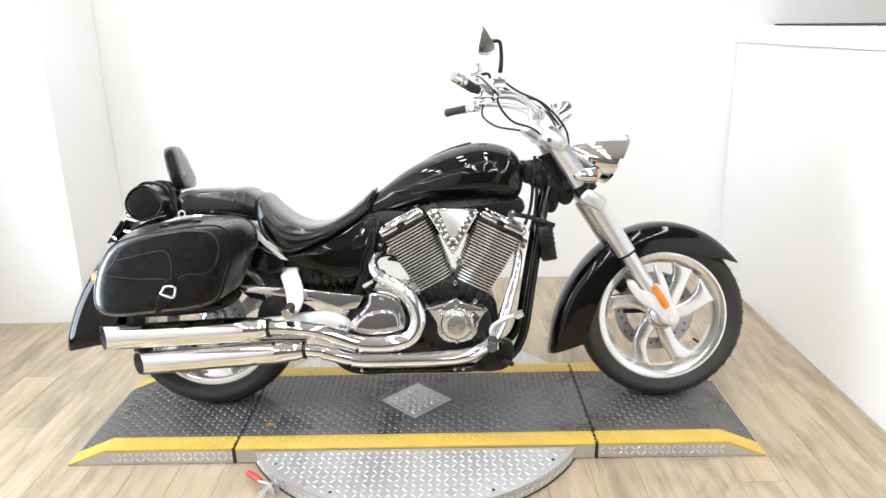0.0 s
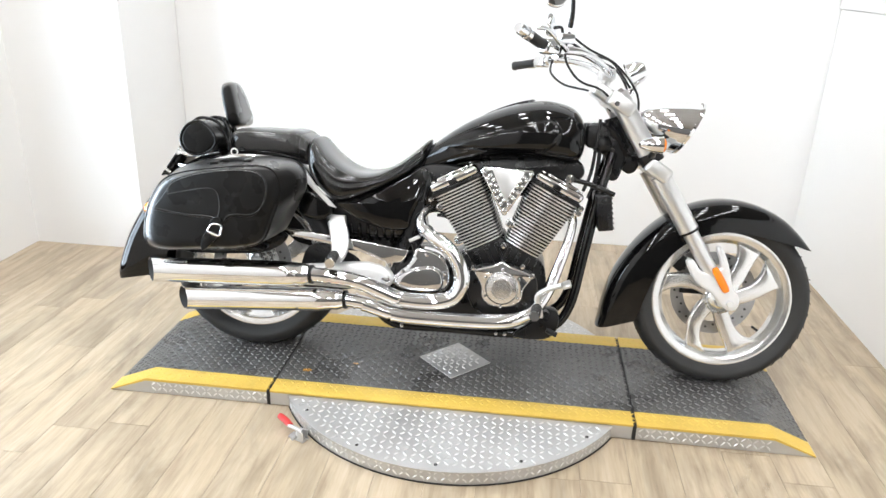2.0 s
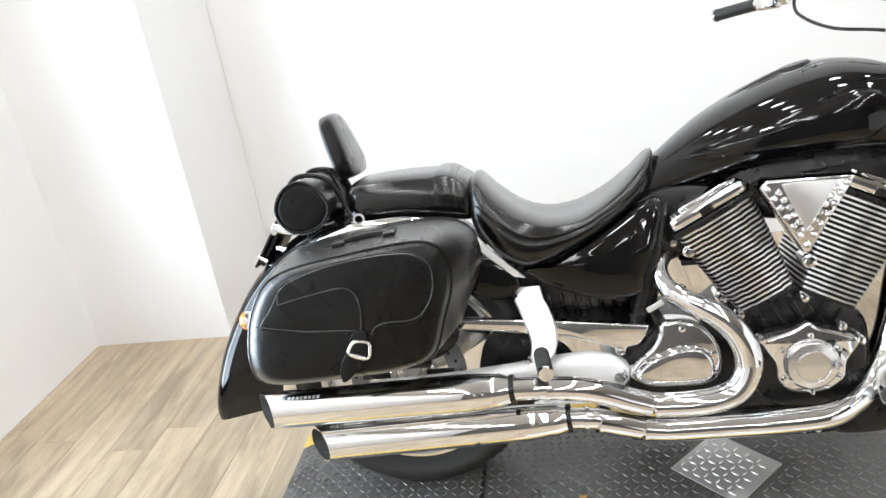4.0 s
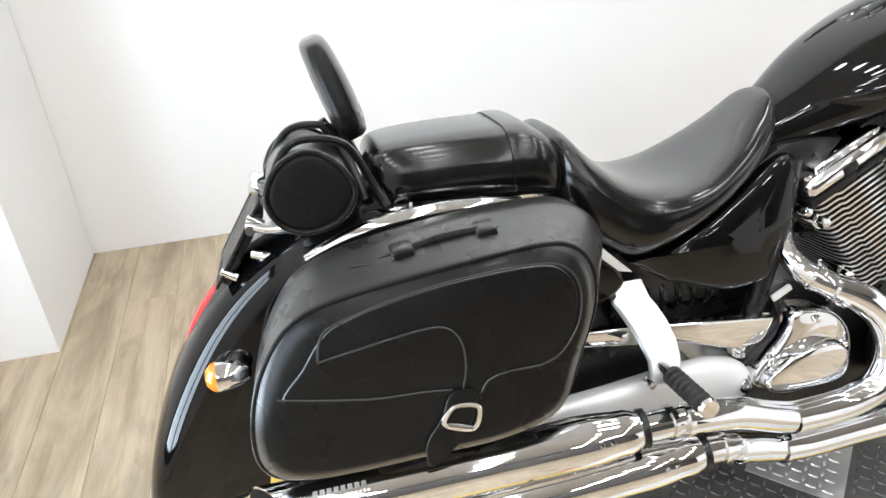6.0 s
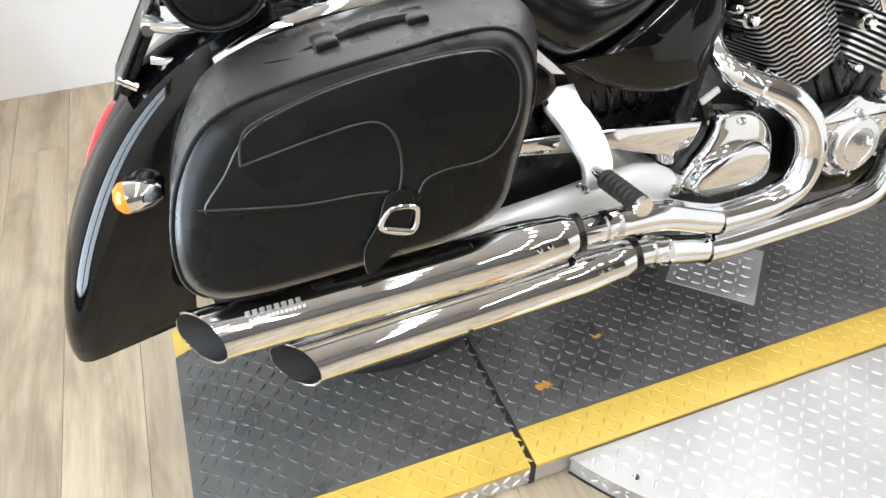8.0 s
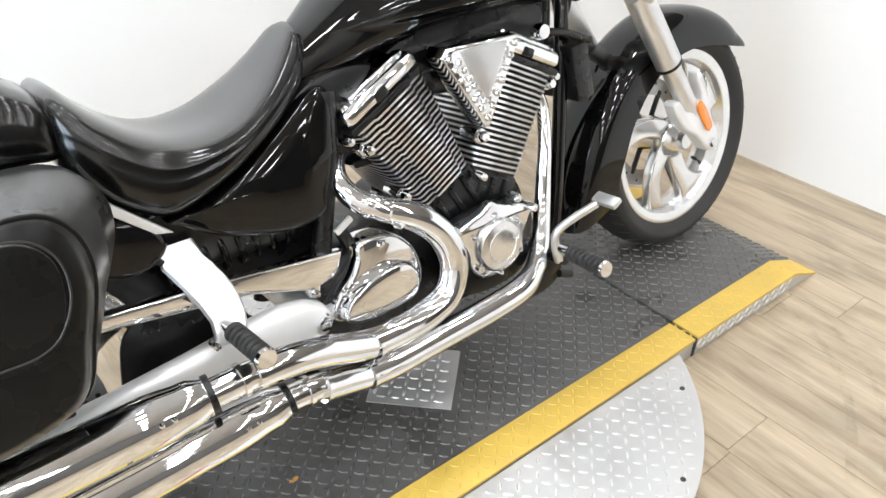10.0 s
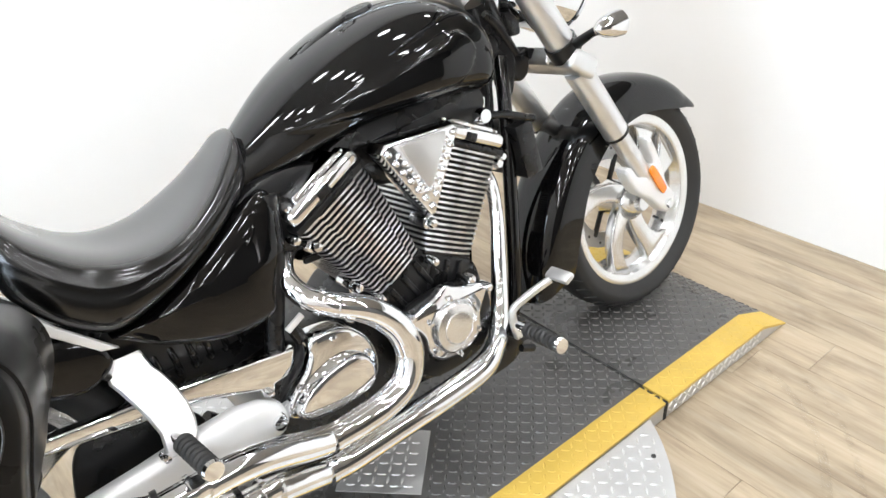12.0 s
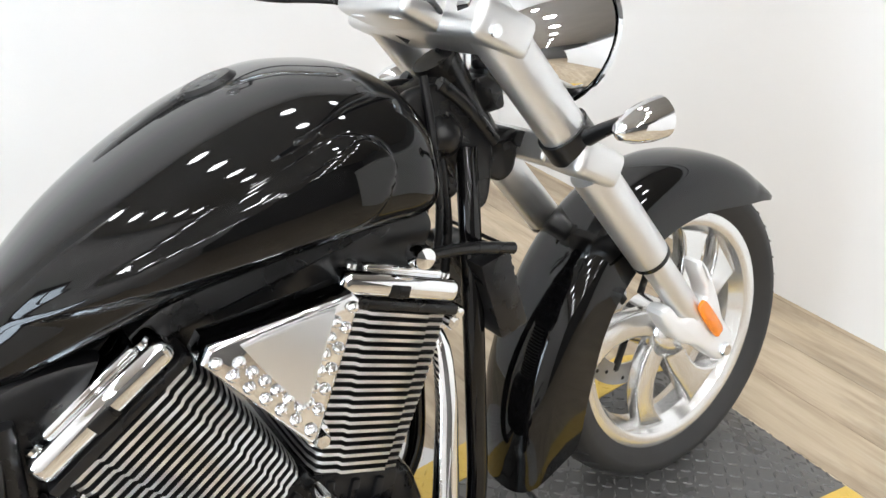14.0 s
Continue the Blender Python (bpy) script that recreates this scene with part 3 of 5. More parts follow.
# fenders
part("front_fender", arc_skin((0.899, 0.306), fine_rows([(198, 0.432, 0.30, 0.076), (190, 0.408, 0.275, 0.082), (172, 0.376, 0.25, 0.09), (150, 0.351, 0.243, 0.094), (125, 0.345, 0.243, 0.096), (95, 0.347, 0.245, 0.096),
                                              (72, 0.345, 0.252, 0.096), (56, 0.342, 0.27, 0.094), (46, 0.338, 0.297, 0.09), (40, 0.336, 0.315, 0.082), (36, 0.335, 0.332, 0.06)])), GLOSS_BLACK, bike, "gloss black deep valanced front fender", 50)
part("rear_fender", arc_skin(RC, fine_rows([(191, 0.528, 0.325, 0.112), (187, 0.521, 0.315, 0.12), (175, 0.488, 0.3, 0.128), (158, 0.456, 0.29, 0.132), (135, 0.436, 0.29, 0.132), (112, 0.422, 0.29, 0.13), (90, 0.408, 0.335, 0.126),
                                             (68, 0.39, 0.335, 0.122), (52, 0.37, 0.335, 0.118)])), GLOSS_BLACK, bike, "gloss black stretched rear fender", 50)

# fork
RAKE = math.atan(0.63)


def on_fork(z, y=0.0, ahead=0.0):
    return Vector((0.664 + (0.69 - z) * 0.63 + ahead * math.cos(RAKE), y, z + ahead * math.sin(RAKE)))


for s in (-1, 1):
    y = 0.14 * s
    leg = part("fork_leg", tube([on_fork(0.985, y), on_fork(0.80, y)], 0.034, 28, 1, smooth=False), ALLOY, bike, "satin alloy upper fork tube")
    part("fork_tube", tube([on_fork(0.73, y), on_fork(0.556, y)], 0.033, 28, 1, smooth=False), ALLOY, leg)
    part("fork_collar", tube([on_fork(0.556, y), on_fork(0.549, y)], 0.0338, 28, 1, smooth=False), SATIN_BLACK, leg, "black dust seal")
    part("fork_slider", tube([on_fork(0.55, y), on_fork(0.41, y)], 0.0255, 24, 1, smooth=False), ALLOY, leg, "polished fork slider")
    part("fork_cap", tube([on_fork(0.996, y), on_fork(0.984, y)], [0.02, 0.026], 6, 1, smooth=False), CHROME, leg, "chrome hexagon fork cap")
    part("axle_bracket", slab(outline([(0.751, 0.449), (0.774, 0.457), (0.806, 0.42), (0.862, 0.44), (0.843, 0.500), (0.858, 0.507), (0.889, 0.44), (0.906, 0.378), (0.932, 0.338), (0.922, 0.3), (0.887, 0.302), (0.837, 0.352), (0.787, 0.387)], 3), y - 0.024, y + 0.02, 0.009, 3), SILVER, leg, "silver cast axle bracket")
    part("axle_nut", lathe([(0.0001, -0.012 * 1), (0.011, -0.012), (0.013, -0.008), (0.013, 0.0)], 6, (0.9, y + (-0.024 if s < 0 else 0.03), 0.322)), CHROME, leg, "chrome axle nut")
    part("reflector", slab([(x, z) for x, z in outline([(0.839, 0.441), (0.853, 0.437), (0.891, 0.376), (0.886, 0.361), (0.871, 0.363), (0.834, 0.425)])], y - 0.033 if s < 0 else y + 0.026, y - 0.025 if s < 0 else y + 0.033, 0.003), AMBER, leg, "amber side reflector")
    part("signal_clamp", tube([on_fork(0.802, y), on_fork(0.772, y)], 0.039, 28, 1, smooth=False), SATIN_BLACK, leg, "black signal clamp")
    lamp_at = Vector((0.598, 0.312 * s, 0.836))
    sig = part("front_signal", tube([(0.598, 0.19 * s, 0.796), (0.598, 0.24 * s, 0.818), (0.598, 0.285 * s, 0.832)], [0.012, 0.009, 0.012], 14), SATIN_BLACK, bike, "black front signal stalk")
    part("signal_shell", lathe([(0.0001, -0.062), (0.011, -0.056), (0.02, -0.036), (0.025, -0.01), (0.026, 0.012)], 28, lamp_at, "X"), CHROME, sig, "chrome bullet signal housing")
    part("signal_lens", lathe([(0.0225, 0.0125), (0.021, 0.016), (0.014, 0.021), (0.0001, 0.023)], 28, lamp_at, "X"), AMBER, sig, "amber signal lens")

upper = part("upper_clamp", moved(join(box(-0.044, 0.046, -0.18, 0.18, -0.03, 0.022, 0.012, 3), box(-0.1, 0.0, -0.1, 0.1, -0.028, 0.018, 0.014, 3)), pose(*on_fork(0.958), 0, 32, 0)), ALLOY, bike, "satin alloy upper fork clamp")
part("clamp_bolt", lathe([(0.0001, -0.008), (0.008, -0.008), (0.009, 0.0)], 12, (on_fork(0.958).x - 0.02, -0.177, 0.955)), CHROME, upper)
part("lower_clamp", moved(join(box(-0.044, 0.044, -0.184, -0.096, -0.026, 0.026, 0.014, 3), box(-0.044, 0.044, 0.096, 0.184, -0.026, 0.026, 0.014, 3), box(-0.05, 0.03, -0.11, 0.11, -0.022, 0.02, 0.01, 3)), pose(*on_fork(0.747), 0, 32, 0)), ALLOY, bike, "satin alloy lower fork clamp")
part("steering_head", join(tube([(0.488, 0, 0.91), (0.545, 0, 0.772)], 0.034, 24, 1, smooth=False), slab(outline([(0.385, 0.882), (0.44, 0.882), (0.49, 0.89), (0.53, 0.80), (0.52, 0.748), (0.487, 0.738), (0.472, 0.785), (0.45, 0.815), (0.388, 0.82)]), -0.028, 0.028, 0.012)), SATIN_BLACK, bike, "black steering head casting")
for s in (-1, 1):
    part("frame_gusset", join(slab(outline([(0.40, 0.875), (0.452, 0.886), (0.487, 0.862), (0.532, 0.79), (0.53, 0.75), (0.512, 0.70), (0.482, 0.703), (0.468, 0.77), (0.44, 0.797), (0.40, 0.81)]), 0.04 * s - 0.013, 0.04 * s + 0.013, 0.01, 3),
                              tube([(0.462, 0.05 * s, 0.885), (0.5, 0.05 * s, 0.845), (0.54, 0.046 * s, 0.785)], 0.0105, 12)), SATIN_BLACK, bike, "black welded head gusset", 50)
    part("gusset_boss", lathe([(0.0001, 0.026 * s), (0.01, 0.0245 * s), (0.02, 0.018 * s), (0.028, 0.008 * s), (0.033, -0.004 * s)], 28, (0.455, 0.05 * s, 0.815)), SATIN_BLACK, bike, "rounded black casting boss", 60)
part("steering_stop", join(slab(outline([(0.528, 0.79), (0.556, 0.787), (0.578, 0.793), (0.596, 0.778), (0.584, 0.758), (0.57, 0.73), (0.545, 0.722), (0.522, 0.745)]), -0.045, 0.045, 0.009, 3),
                           tube([(0.584, -0.052, 0.777), (0.584, 0.052, 0.777)], 0.012, 14, 1, smooth=False)), SATIN_BLACK, bike, "black steering stop casting", 50)

# headlight
def light_ring(x, top, low, half, lean, n=36):
    zc, h = (top + low) / 2, (top - low) / 2
    return [Vector((x + lean * math.sin(2 * math.pi * k / n) * h, half * math.cos(2 * math.pi * k / n), zc + h * math.sin(2 * math.pi * k / n))) for k in range(n)]


shell = part("headlight", loft([light_ring(0.545, 0.905, 0.885, 0.012, 0), light_ring(0.556, 0.93, 0.862, 0.045, 0.02), light_ring(0.585, 0.951, 0.842, 0.07, 0.08), light_ring(0.63, 0.962, 0.825, 0.086, 0.2), light_ring(0.69, 0.968, 0.805, 0.1, 0.38), light_ring(0.732, 0.968, 0.799, 0.103, 0.5)]), CHROME, bike, "chrome teardrop headlight shell", 60)
part("headlight_rim", loft([light_ring(0.731, 0.972, 0.795, 0.107, 0.5), light_ring(0.741, 0.97, 0.797, 0.106, 0.5), light_ring(0.742, 0.96, 0.807, 0.095, 0.5), light_ring(0.733, 0.959, 0.808, 0.094, 0.5)], caps=False), CHROME, shell)
part("headlight_lens", loft([light_ring(0.736, 0.96, 0.807, 0.095, 0.5), light_ring(0.747, 0.935, 0.83, 0.065, 0.5), light_ring(0.751, 0.888, 0.878, 0.01, 0.5)]), GLASS, shell, "clear headlight lens", 70)
part("headlight_bracket", box(0.53, 0.58, -0.03, 0.03, 0.82, 0.875, 0.008), SATIN_BLACK, bike)

# bars, controls, instrument
OX, OZ = {-1: -0.004, 1: 0.0}, {-1: 0.022, 1: -0.004}   # how far each end of the bar stands off
CENTRE = [(0.455, 0.02, 1.045), (0.45, 0.09, 1.05), (0.41, 0.16, 1.08)]
BEND = {-1: CENTRE + [(0.345, 0.25, 1.105), (0.265, 0.325, 1.105), (0.212, 0.395, 1.12), (0.15, 0.482, 1.152)],
        1: CENTRE + [(0.34, 0.27, 1.105), (0.265, 0.36, 1.11), (0.195, 0.455, 1.098), (0.128, 0.528, 1.088)]}


def bend(s, k, dx=0.0, dy=0.0, dz=0.0):
    x, y, z = BEND[s][k]
    return Vector((x + dx, (y + dy) * s, z + dz))


bar = part("handlebar", join(*[tube([bend(s, k) for k in range(7)], 0.0135, 18) for s in (-1, 1)]), CHROME, bike, "chrome pulled-back handlebar")
for s in (-1, 1):
    part("riser", join(tube([(0.425, 0.055 * s, 0.972), (0.447, 0.055 * s, 1.04)], [0.021, 0.017], 18, 1, smooth=False), moved(box(-0.023, 0.023, -0.02, 0.02, -0.02, 0.02, 0.006), pose(0.451, 0.055 * s, 1.048))), ALLOY, bike, "alloy bar riser")
    inner, mid, tip = bend(s, 4).lerp(bend(s, 5), 0.75), bend(s, 5), bend(s, 6)
    stop = mid.lerp(tip, 0.5 if s < 0 else 0.93)
    grip = part("grip", tube([inner, mid, stop], [0.0165, 0.016, 0.0165], 20), GRIP_RUBBER, bar, "black rubber grip")
    part("grip_end", tube([stop, stop.lerp(tip, 0.3), stop.lerp(tip, 0.35), stop.lerp(tip, 0.8), tip], [0.019, 0.019, 0.0165, 0.0185, 0.014], 18, 1, smooth=False), CHROME, grip, "chrome end cap")
    sw = bend(s, 4).lerp(bend(s, 5), 0.4)
    part("switch_housing", join(moved(box(-0.03, 0.03, -0.022, 0.022, -0.024, 0.024, 0.011, 3), pose(*sw, 0, 0, -48 * s)), tube([bend(s, 4).lerp(bend(s, 3), 0.15), bend(s, 4)], 0.024, 18, 1, smooth=False)), CHROME, bar, "chrome switch housing")
    part("reservoir", moved(box(-0.026, 0.03, -0.02, 0.02, -0.012, 0.018, 0.007), pose(*bend(s, 4, 0.022, 0.003, 0.03), 0, 0, -40 * s)), CHROME, bar, "chrome fluid reservoir")
    part("lever", tube([bend(s, 4, 0.03, 0.02), bend(s, 5, 0.06, 0.0), bend(s, 6, 0.08, -0.02), bend(s, 6, 0.045, 0.015)], [0.009, 0.007, 0.006, 0.007], 12), CHROME, bar, "chrome lever")
    part("mirror", tube([(0.305 + OX[s], 0.345 * s, 1.15 + OZ[s]), (0.308 + OX[s], 0.368 * s, 1.185 + OZ[s]), (0.305 + OX[s], 0.385 * s, 1.228 + OZ[s]), (0.296 + OX[s], 0.392 * s, 1.241 + OZ[s]), (0.272 + OX[s], 0.4 * s, 1.238 + OZ[s])], [0.008, 0.0065, 0.006, 0.006, 0.007], 12), SATIN_BLACK, bar, "black mirror stem")
    head = [(-0.022, -0.03), (0.0, -0.04), (0.022, -0.03), (0.026, -0.008), (0.008, 0.03), (-0.008, 0.05), (-0.018, 0.03), (-0.026, -0.005)]
    mx = pose(*((0.25, -0.42, 1.255) if s < 0 else (0.258, 0.425, 1.241)), 0, 0, 18 if s < 0 else 62)
    part("mirror_shell", moved(slab(outline([(x * 1.15, z) for x, z in head]), -0.012, 0.008, 0.007, 3), mx), CHROME, bar, "chrome teardrop mirror shell")
    part("mirror_glass", moved(slab(outline([(x * 0.98, z * 0.88) for x, z in head]), 0.0085 if s < 0 else -0.0155, 0.0105 if s < 0 else -0.0125), mx), CHROME, bar, "mirror glass")
gauge = part("instrument", moved(lathe([(0.0001, -0.034), (0.026, -0.033), (0.038, -0.014), (0.042, 0.012), (0.043, 0.024)], 32, axis="X"), pose(0.545, 0, 1.062, 0, 152, 0)), CHROME, bike, "chrome round instrument housing")
part("dial", moved(lathe([(0.0001, 0.023), (0.041, 0.023), (0.041, 0.0255)], 32, axis="X"), pose(0.545, 0, 1.062, 0, 152, 0)), GLASS, gauge, "pale instrument dial")
part("instrument_stay", tube([(0.50, 0, 0.97), (0.54, 0, 1.0), (0.553, 0, 1.03)], 0.011, 12), CHROME, gauge)
for k, (pts, r) in enumerate([
    ([(0.295, -0.310, 1.130), (0.30, -0.27, 1.075), (0.35, -0.2, 1.02), (0.43, -0.12, 0.995), (0.49, -0.06, 0.94)], 0.0038),
    ([(0.300, -0.305, 1.157), (0.37, -0.2, 1.12), (0.47, -0.1, 1.08), (0.55, -0.06, 0.99), (0.56, -0.05, 0.90)], 0.0038),
    ([(0.305, -0.295, 1.132), (0.38, -0.17, 1.105), (0.46, -0.06, 1.09), (0.53, -0.02, 1.01)], 0.0042),
    ([(0.275, 0.31, 1.108), (0.27, 0.27, 1.06), (0.32, 0.18, 1.015), (0.42, 0.1, 0.99), (0.48, 0.05, 0.93)], 0.004),
    ([(0.28, 0.305, 1.135), (0.38, 0.2, 1.12), (0.49, 0.09, 1.07), (0.54, 0.04, 0.98)], 0.004),
    ([(0.56, -0.03, 0.90), (0.575, -0.06, 0.85), (0.595, -0.1, 0.795)], 0.003),
    ([(0.44, -0.05, 0.90), (0.432, -0.066, 0.81), (0.422, -0.07, 0.72), (0.40, -0.075, 0.655)], 0.006),
    ([(0.45, -0.03, 0.89), (0.447, -0.05, 0.80), (0.44, -0.055, 0.70), (0.42, -0.06, 0.63)], 0.007),
    ([(0.50, 0.01, 0.92), (0.53, -0.01, 0.87), (0.52, -0.02, 0.84), (0.49, -0.035, 0.87)], 0.004),
]):
    part("control_cable", tube(pts, r, 10), SATIN_BLACK, bike, "black sheathed cable")

# tank
def tank_body():
    keys = [(-0.215, 0.70, 0.69, 0.02), (-0.17, 0.745, 0.684, 0.06), (-0.1, 0.80, 0.70, 0.095), (-0.02, 0.858, 0.722, 0.135), (0.07, 0.905, 0.742, 0.17), (0.16, 0.938, 0.75, 0.195), (0.24, 0.953, 0.752, 0.207), (0.30, 0.948, 0.748, 0.203),
            (0.345, 0.934, 0.744, 0.197), (0.372, 0.912, 0.75, 0.178), (0.386, 0.885, 0.772, 0.145), (0.39, 0.86, 0.79, 0.1)]
    n, m = 16, 160
    a = smooth_line([k[:3] for k in keys], n)
    w = smooth_line([(k[3], 0, 0) for k in keys], n)
    rings = []
    for p, q in zip(a, w):
        x, top, low = p
        ring = []
        for k in range(m):
            u = 2 * math.pi * k / m
            c, s = math.cos(u), math.sin(u)
            y = q.x * math.copysign(abs(c) ** 0.82, c)
            mid = low + (top - low) * 0.42
            z = mid + ((top - mid) * abs(s) ** 0.78 if s > 0 else -(mid - low) * abs(s) ** 0.62)
            # a raised tear-drop panel on each flank
            v = (x + 0.11) / 0.415
            if 0 < v < 1:
                half = 0.06 * v ** 0.9 * math.sqrt(1 - (max(0, v - 0.84) / 0.16) ** 2)
                d = (half - abs(z - (0.775 + 0.075 * v))) / 0.013
                e = min(1, max(0, d))
                y += math.copysign(0.016 * e * e * (3 - 2 * e), c) * min(1, abs(c) * 2) * min(1, v * 3)
            ring.append(Vector((x, y, z)))
        rings.append(ring)
    return loft(rings)


tank = part("fuel_tank", tank_body(), GLOSS_BLACK, bike, "gloss black teardrop fuel tank", 70)
part("filler_cap", moved(lathe([(0.0001, 0.012), (0.03, 0.011), (0.035, 0.006), (0.037, -0.006)], 32, axis="Z"), pose(0.185, 0, 0.938, 0, -14, 0)), SATIN_BLACK, tank, "black filler cap")
part("tank_spear", slab(outline([(0.03, 0.884), (0.08, 0.912), (0.15, 0.94), (0.16, 0.934), (0.09, 0.903), (0.04, 0.88)]), -0.012, 0.012, 0.003), SATIN_BLACK, tank, "black centre strip")
part("tank_bolt", lathe([(0.0001, -0.014), (0.007, -0.014), (0.008, 0.0)], 12, (0.36, -0.15, 0.832)), SATIN_BLACK, tank)
for s in (-1, 1):
    part("frame_rail", tube([(-0.2, 0.05 * s, 0.66), (0.0, 0.055 * s, 0.705), (0.2, 0.055 * s, 0.735), (0.38, 0.045 * s, 0.78)], 0.02, 16), SATIN_BLACK, bike, "black frame backbone rail")

# seats
def padded(keys, n=6, m=40, power=0.6, welt=0.0):
    """A seat pad: keys of (x, top, underside, half width)."""
    a = smooth_line([k[:3] for k in keys], n)
    w = smooth_line([(k[3], k[4] if len(k) > 4 else 0, 0) for k in keys], n)
    rings = []
    for p, q in zip(a, w):
        ring = []
        for k in range(m):
            u = 2 * math.pi * k / m
            c, s = math.cos(u), math.sin(u)
            y = q.x * math.copysign(abs(c) ** power, c)
            mid = p.z + (p.y - p.z) * 0.45
            z = mid + ((p.y - mid) * abs(s) ** 0.8 if s > 0 else -(mid - p.z) * abs(s) ** 0.7)
            if s > 0:
                z -= q.y * (1 - (y / q.x) ** 2) if q.x > 1e-4 else 0
            if welt:
                y -= math.copysign(welt * math.exp(-((s - 0.14) / 0.1) ** 2), y) * min(1, abs(c) * 1.5)
            ring.append(Vector((p.x, y, z)))
        rings.append(ring)
    return loft(rings)


part("rider_seat", padded([(-0.552, 0.752, 0.70, 0.06), (-0.545, 0.778, 0.665, 0.12), (-0.525, 0.783, 0.63, 0.15), (-0.485, 0.745, 0.59, 0.168, 0.006), (-0.43, 0.706, 0.56, 0.172, 0.012), (-0.37, 0.686, 0.578, 0.17, 0.014), (-0.30, 0.69, 0.612, 0.16, 0.012),
                                  (-0.23, 0.722, 0.648, 0.135, 0.006), (-0.18, 0.757, 0.678, 0.108), (-0.145, 0.79, 0.71, 0.08), (-0.13, 0.798, 0.74, 0.04)], n=8, m=96, welt=0.003), SEAT_VINYL, bike, "black vinyl scooped rider seat", 60)
pillion = part("passenger_seat", padded([(-0.84, 0.755, 0.705, 0.05), (-0.832, 0.788, 0.70, 0.095), (-0.80, 0.802, 0.697, 0.115), (-0.70, 0.806, 0.695, 0.125), (-0.60, 0.802, 0.69, 0.13), (-0.555, 0.785, 0.685, 0.128), (-0.535, 0.755, 0.69, 0.11)], power=0.45), SEAT_VINYL, bike, "black vinyl passenger seat", 60)
band = padded([(-0.622, 0.8075, 0.69, 0.1325), (-0.61, 0.808, 0.69, 0.1335), (-0.588, 0.805, 0.689, 0.1335), (-0.575, 0.7985, 0.688, 0.1325)], power=0.45)
part("seat_strap", band, SEAT_VINYL, pillion, "black strap across the pillion seat", 60)
rest_pad = part("backrest", moved(padded([(-0.082, 0.018, -0.022, 0.05), (-0.075, 0.026, -0.026, 0.075), (-0.05, 0.03, -0.028, 0.092), (0.0, 0.031, -0.028, 0.088), (0.05, 0.028, -0.026, 0.072), (0.075, 0.022, -0.022, 0.052), (0.083, 0.012, -0.014, 0.03)], power=0.7),
                                  pose(-0.868, 0.06, 0.88) @ Matrix(((-0.3, 0, 0.88, 0), (0, 1.15, 0, 0), (0.954, 0, 0.275, 0), (0, 0, 0, 1)))), LEATHER, bike, "black padded passenger backrest", 60)
for s in (-1, 1):
    part("backrest_post", tube([(-0.893, 0.02 + 0.025 * s, 0.83), (-0.868, 0.02 + 0.03 * s, 0.785), (-0.852, 0.05 * s, 0.74), (-0.845, 0.09 * s, 0.70)], 0.0075, 10), SATIN_BLACK, rest_pad, "black steel post")

# tool roll behind the backrest
prof = outline([(-0.975, 0.718), (-0.993, 0.76), (-0.97, 0.805), (-0.925, 0.822), (-0.885, 0.797), (-0.866, 0.755), (-0.89, 0.718), (-0.935, 0.704)])
roll = part("tool_roll", slab(prof, -0.155, 0.04, 0.012, 3), LEATHER, bike, "black leather tool roll")
for s in (-1, 1):
    ring = [(x, -0.0575 + 0.0955 * s, z) for x, z in prof]
    part("roll_piping", tube(ring + ring[:1], 0.0042, 8, 1, smooth=False, caps=False), LEATHER, roll)
    part("roll_strap", tube([(-0.988, -0.055 + 0.06 * s, 0.77), (-0.955, -0.055 + 0.06 * s, 0.822), (-0.915, -0.055 + 0.06 * s, 0.832), (-0.868, -0.055 + 0.06 * s, 0.815), (-0.84, -0.05 + 0.06 * s, 0.76), (-0.82, -0.055 + 0.075 * s, 0.72)], 0.006, 8), LEATHER, roll, "black leather strap")
    part("strap_ring", lathe([(0.014, -0.003), (0.014, 0.003), (0.009, 0.003), (0.009, -0.003)], 20, (-0.80, -0.055 + 0.09 * s, 0.722), closed=True), CHROME, roll, "chrome strap ring")

# saddlebag on the near side
bag_out = [(x - 0.012, z) for x, z in outline([(-1.005, 0.43), (-1.003, 0.52), (-0.965, 0.62), (-0.912, 0.666), (-0.80, 0.688), (-0.66, 0.699), (-0.56, 0.694), (-0.514, 0.658), (-0.508, 0.6), (-0.54, 0.525), (-0.582, 0.45), (-0.68, 0.423), (-0.80, 0.412), (-0.95, 0.402)], 5)]
BCX, BCZ = -0.745, 0.565


def toe(bm):
    """Draws the rear of the bag in towards the wheel and a little back."""
    for v in bm.verts:
        u = max(0.0, (-0.70 - v.co.x) / 0.31) ** 1.25
        v.co.y = -0.185 + (v.co.y + 0.185) * 0.84
        v.co.y += 0.055 * u * min(1, max(0, (-v.co.y - 0.185) / 0.19))
        v.co.x -= 0.036 * u
        v.co.z -= 0.014 * u
    return bm



def bag_ring(y, k, dz=0.0, dx=0.0):
    low = min(1, max(0, (-0.24 - y) / 0.14))
    ring = []
    for x, z in bag_out:
        v = min(1, max(0, (z - 0.56) / 0.15))
        u = (x + 0.985) / 0.48
        if x > BCX:
            x = BCX + (x - BCX) * (1 - 0.27 * low)
        ring.append(Vector((BCX + (x - BCX) * k + dx, y, BCZ + (z - BCZ) * k + dz - low * v * (0.018 - 0.016 * u))))
    return ring


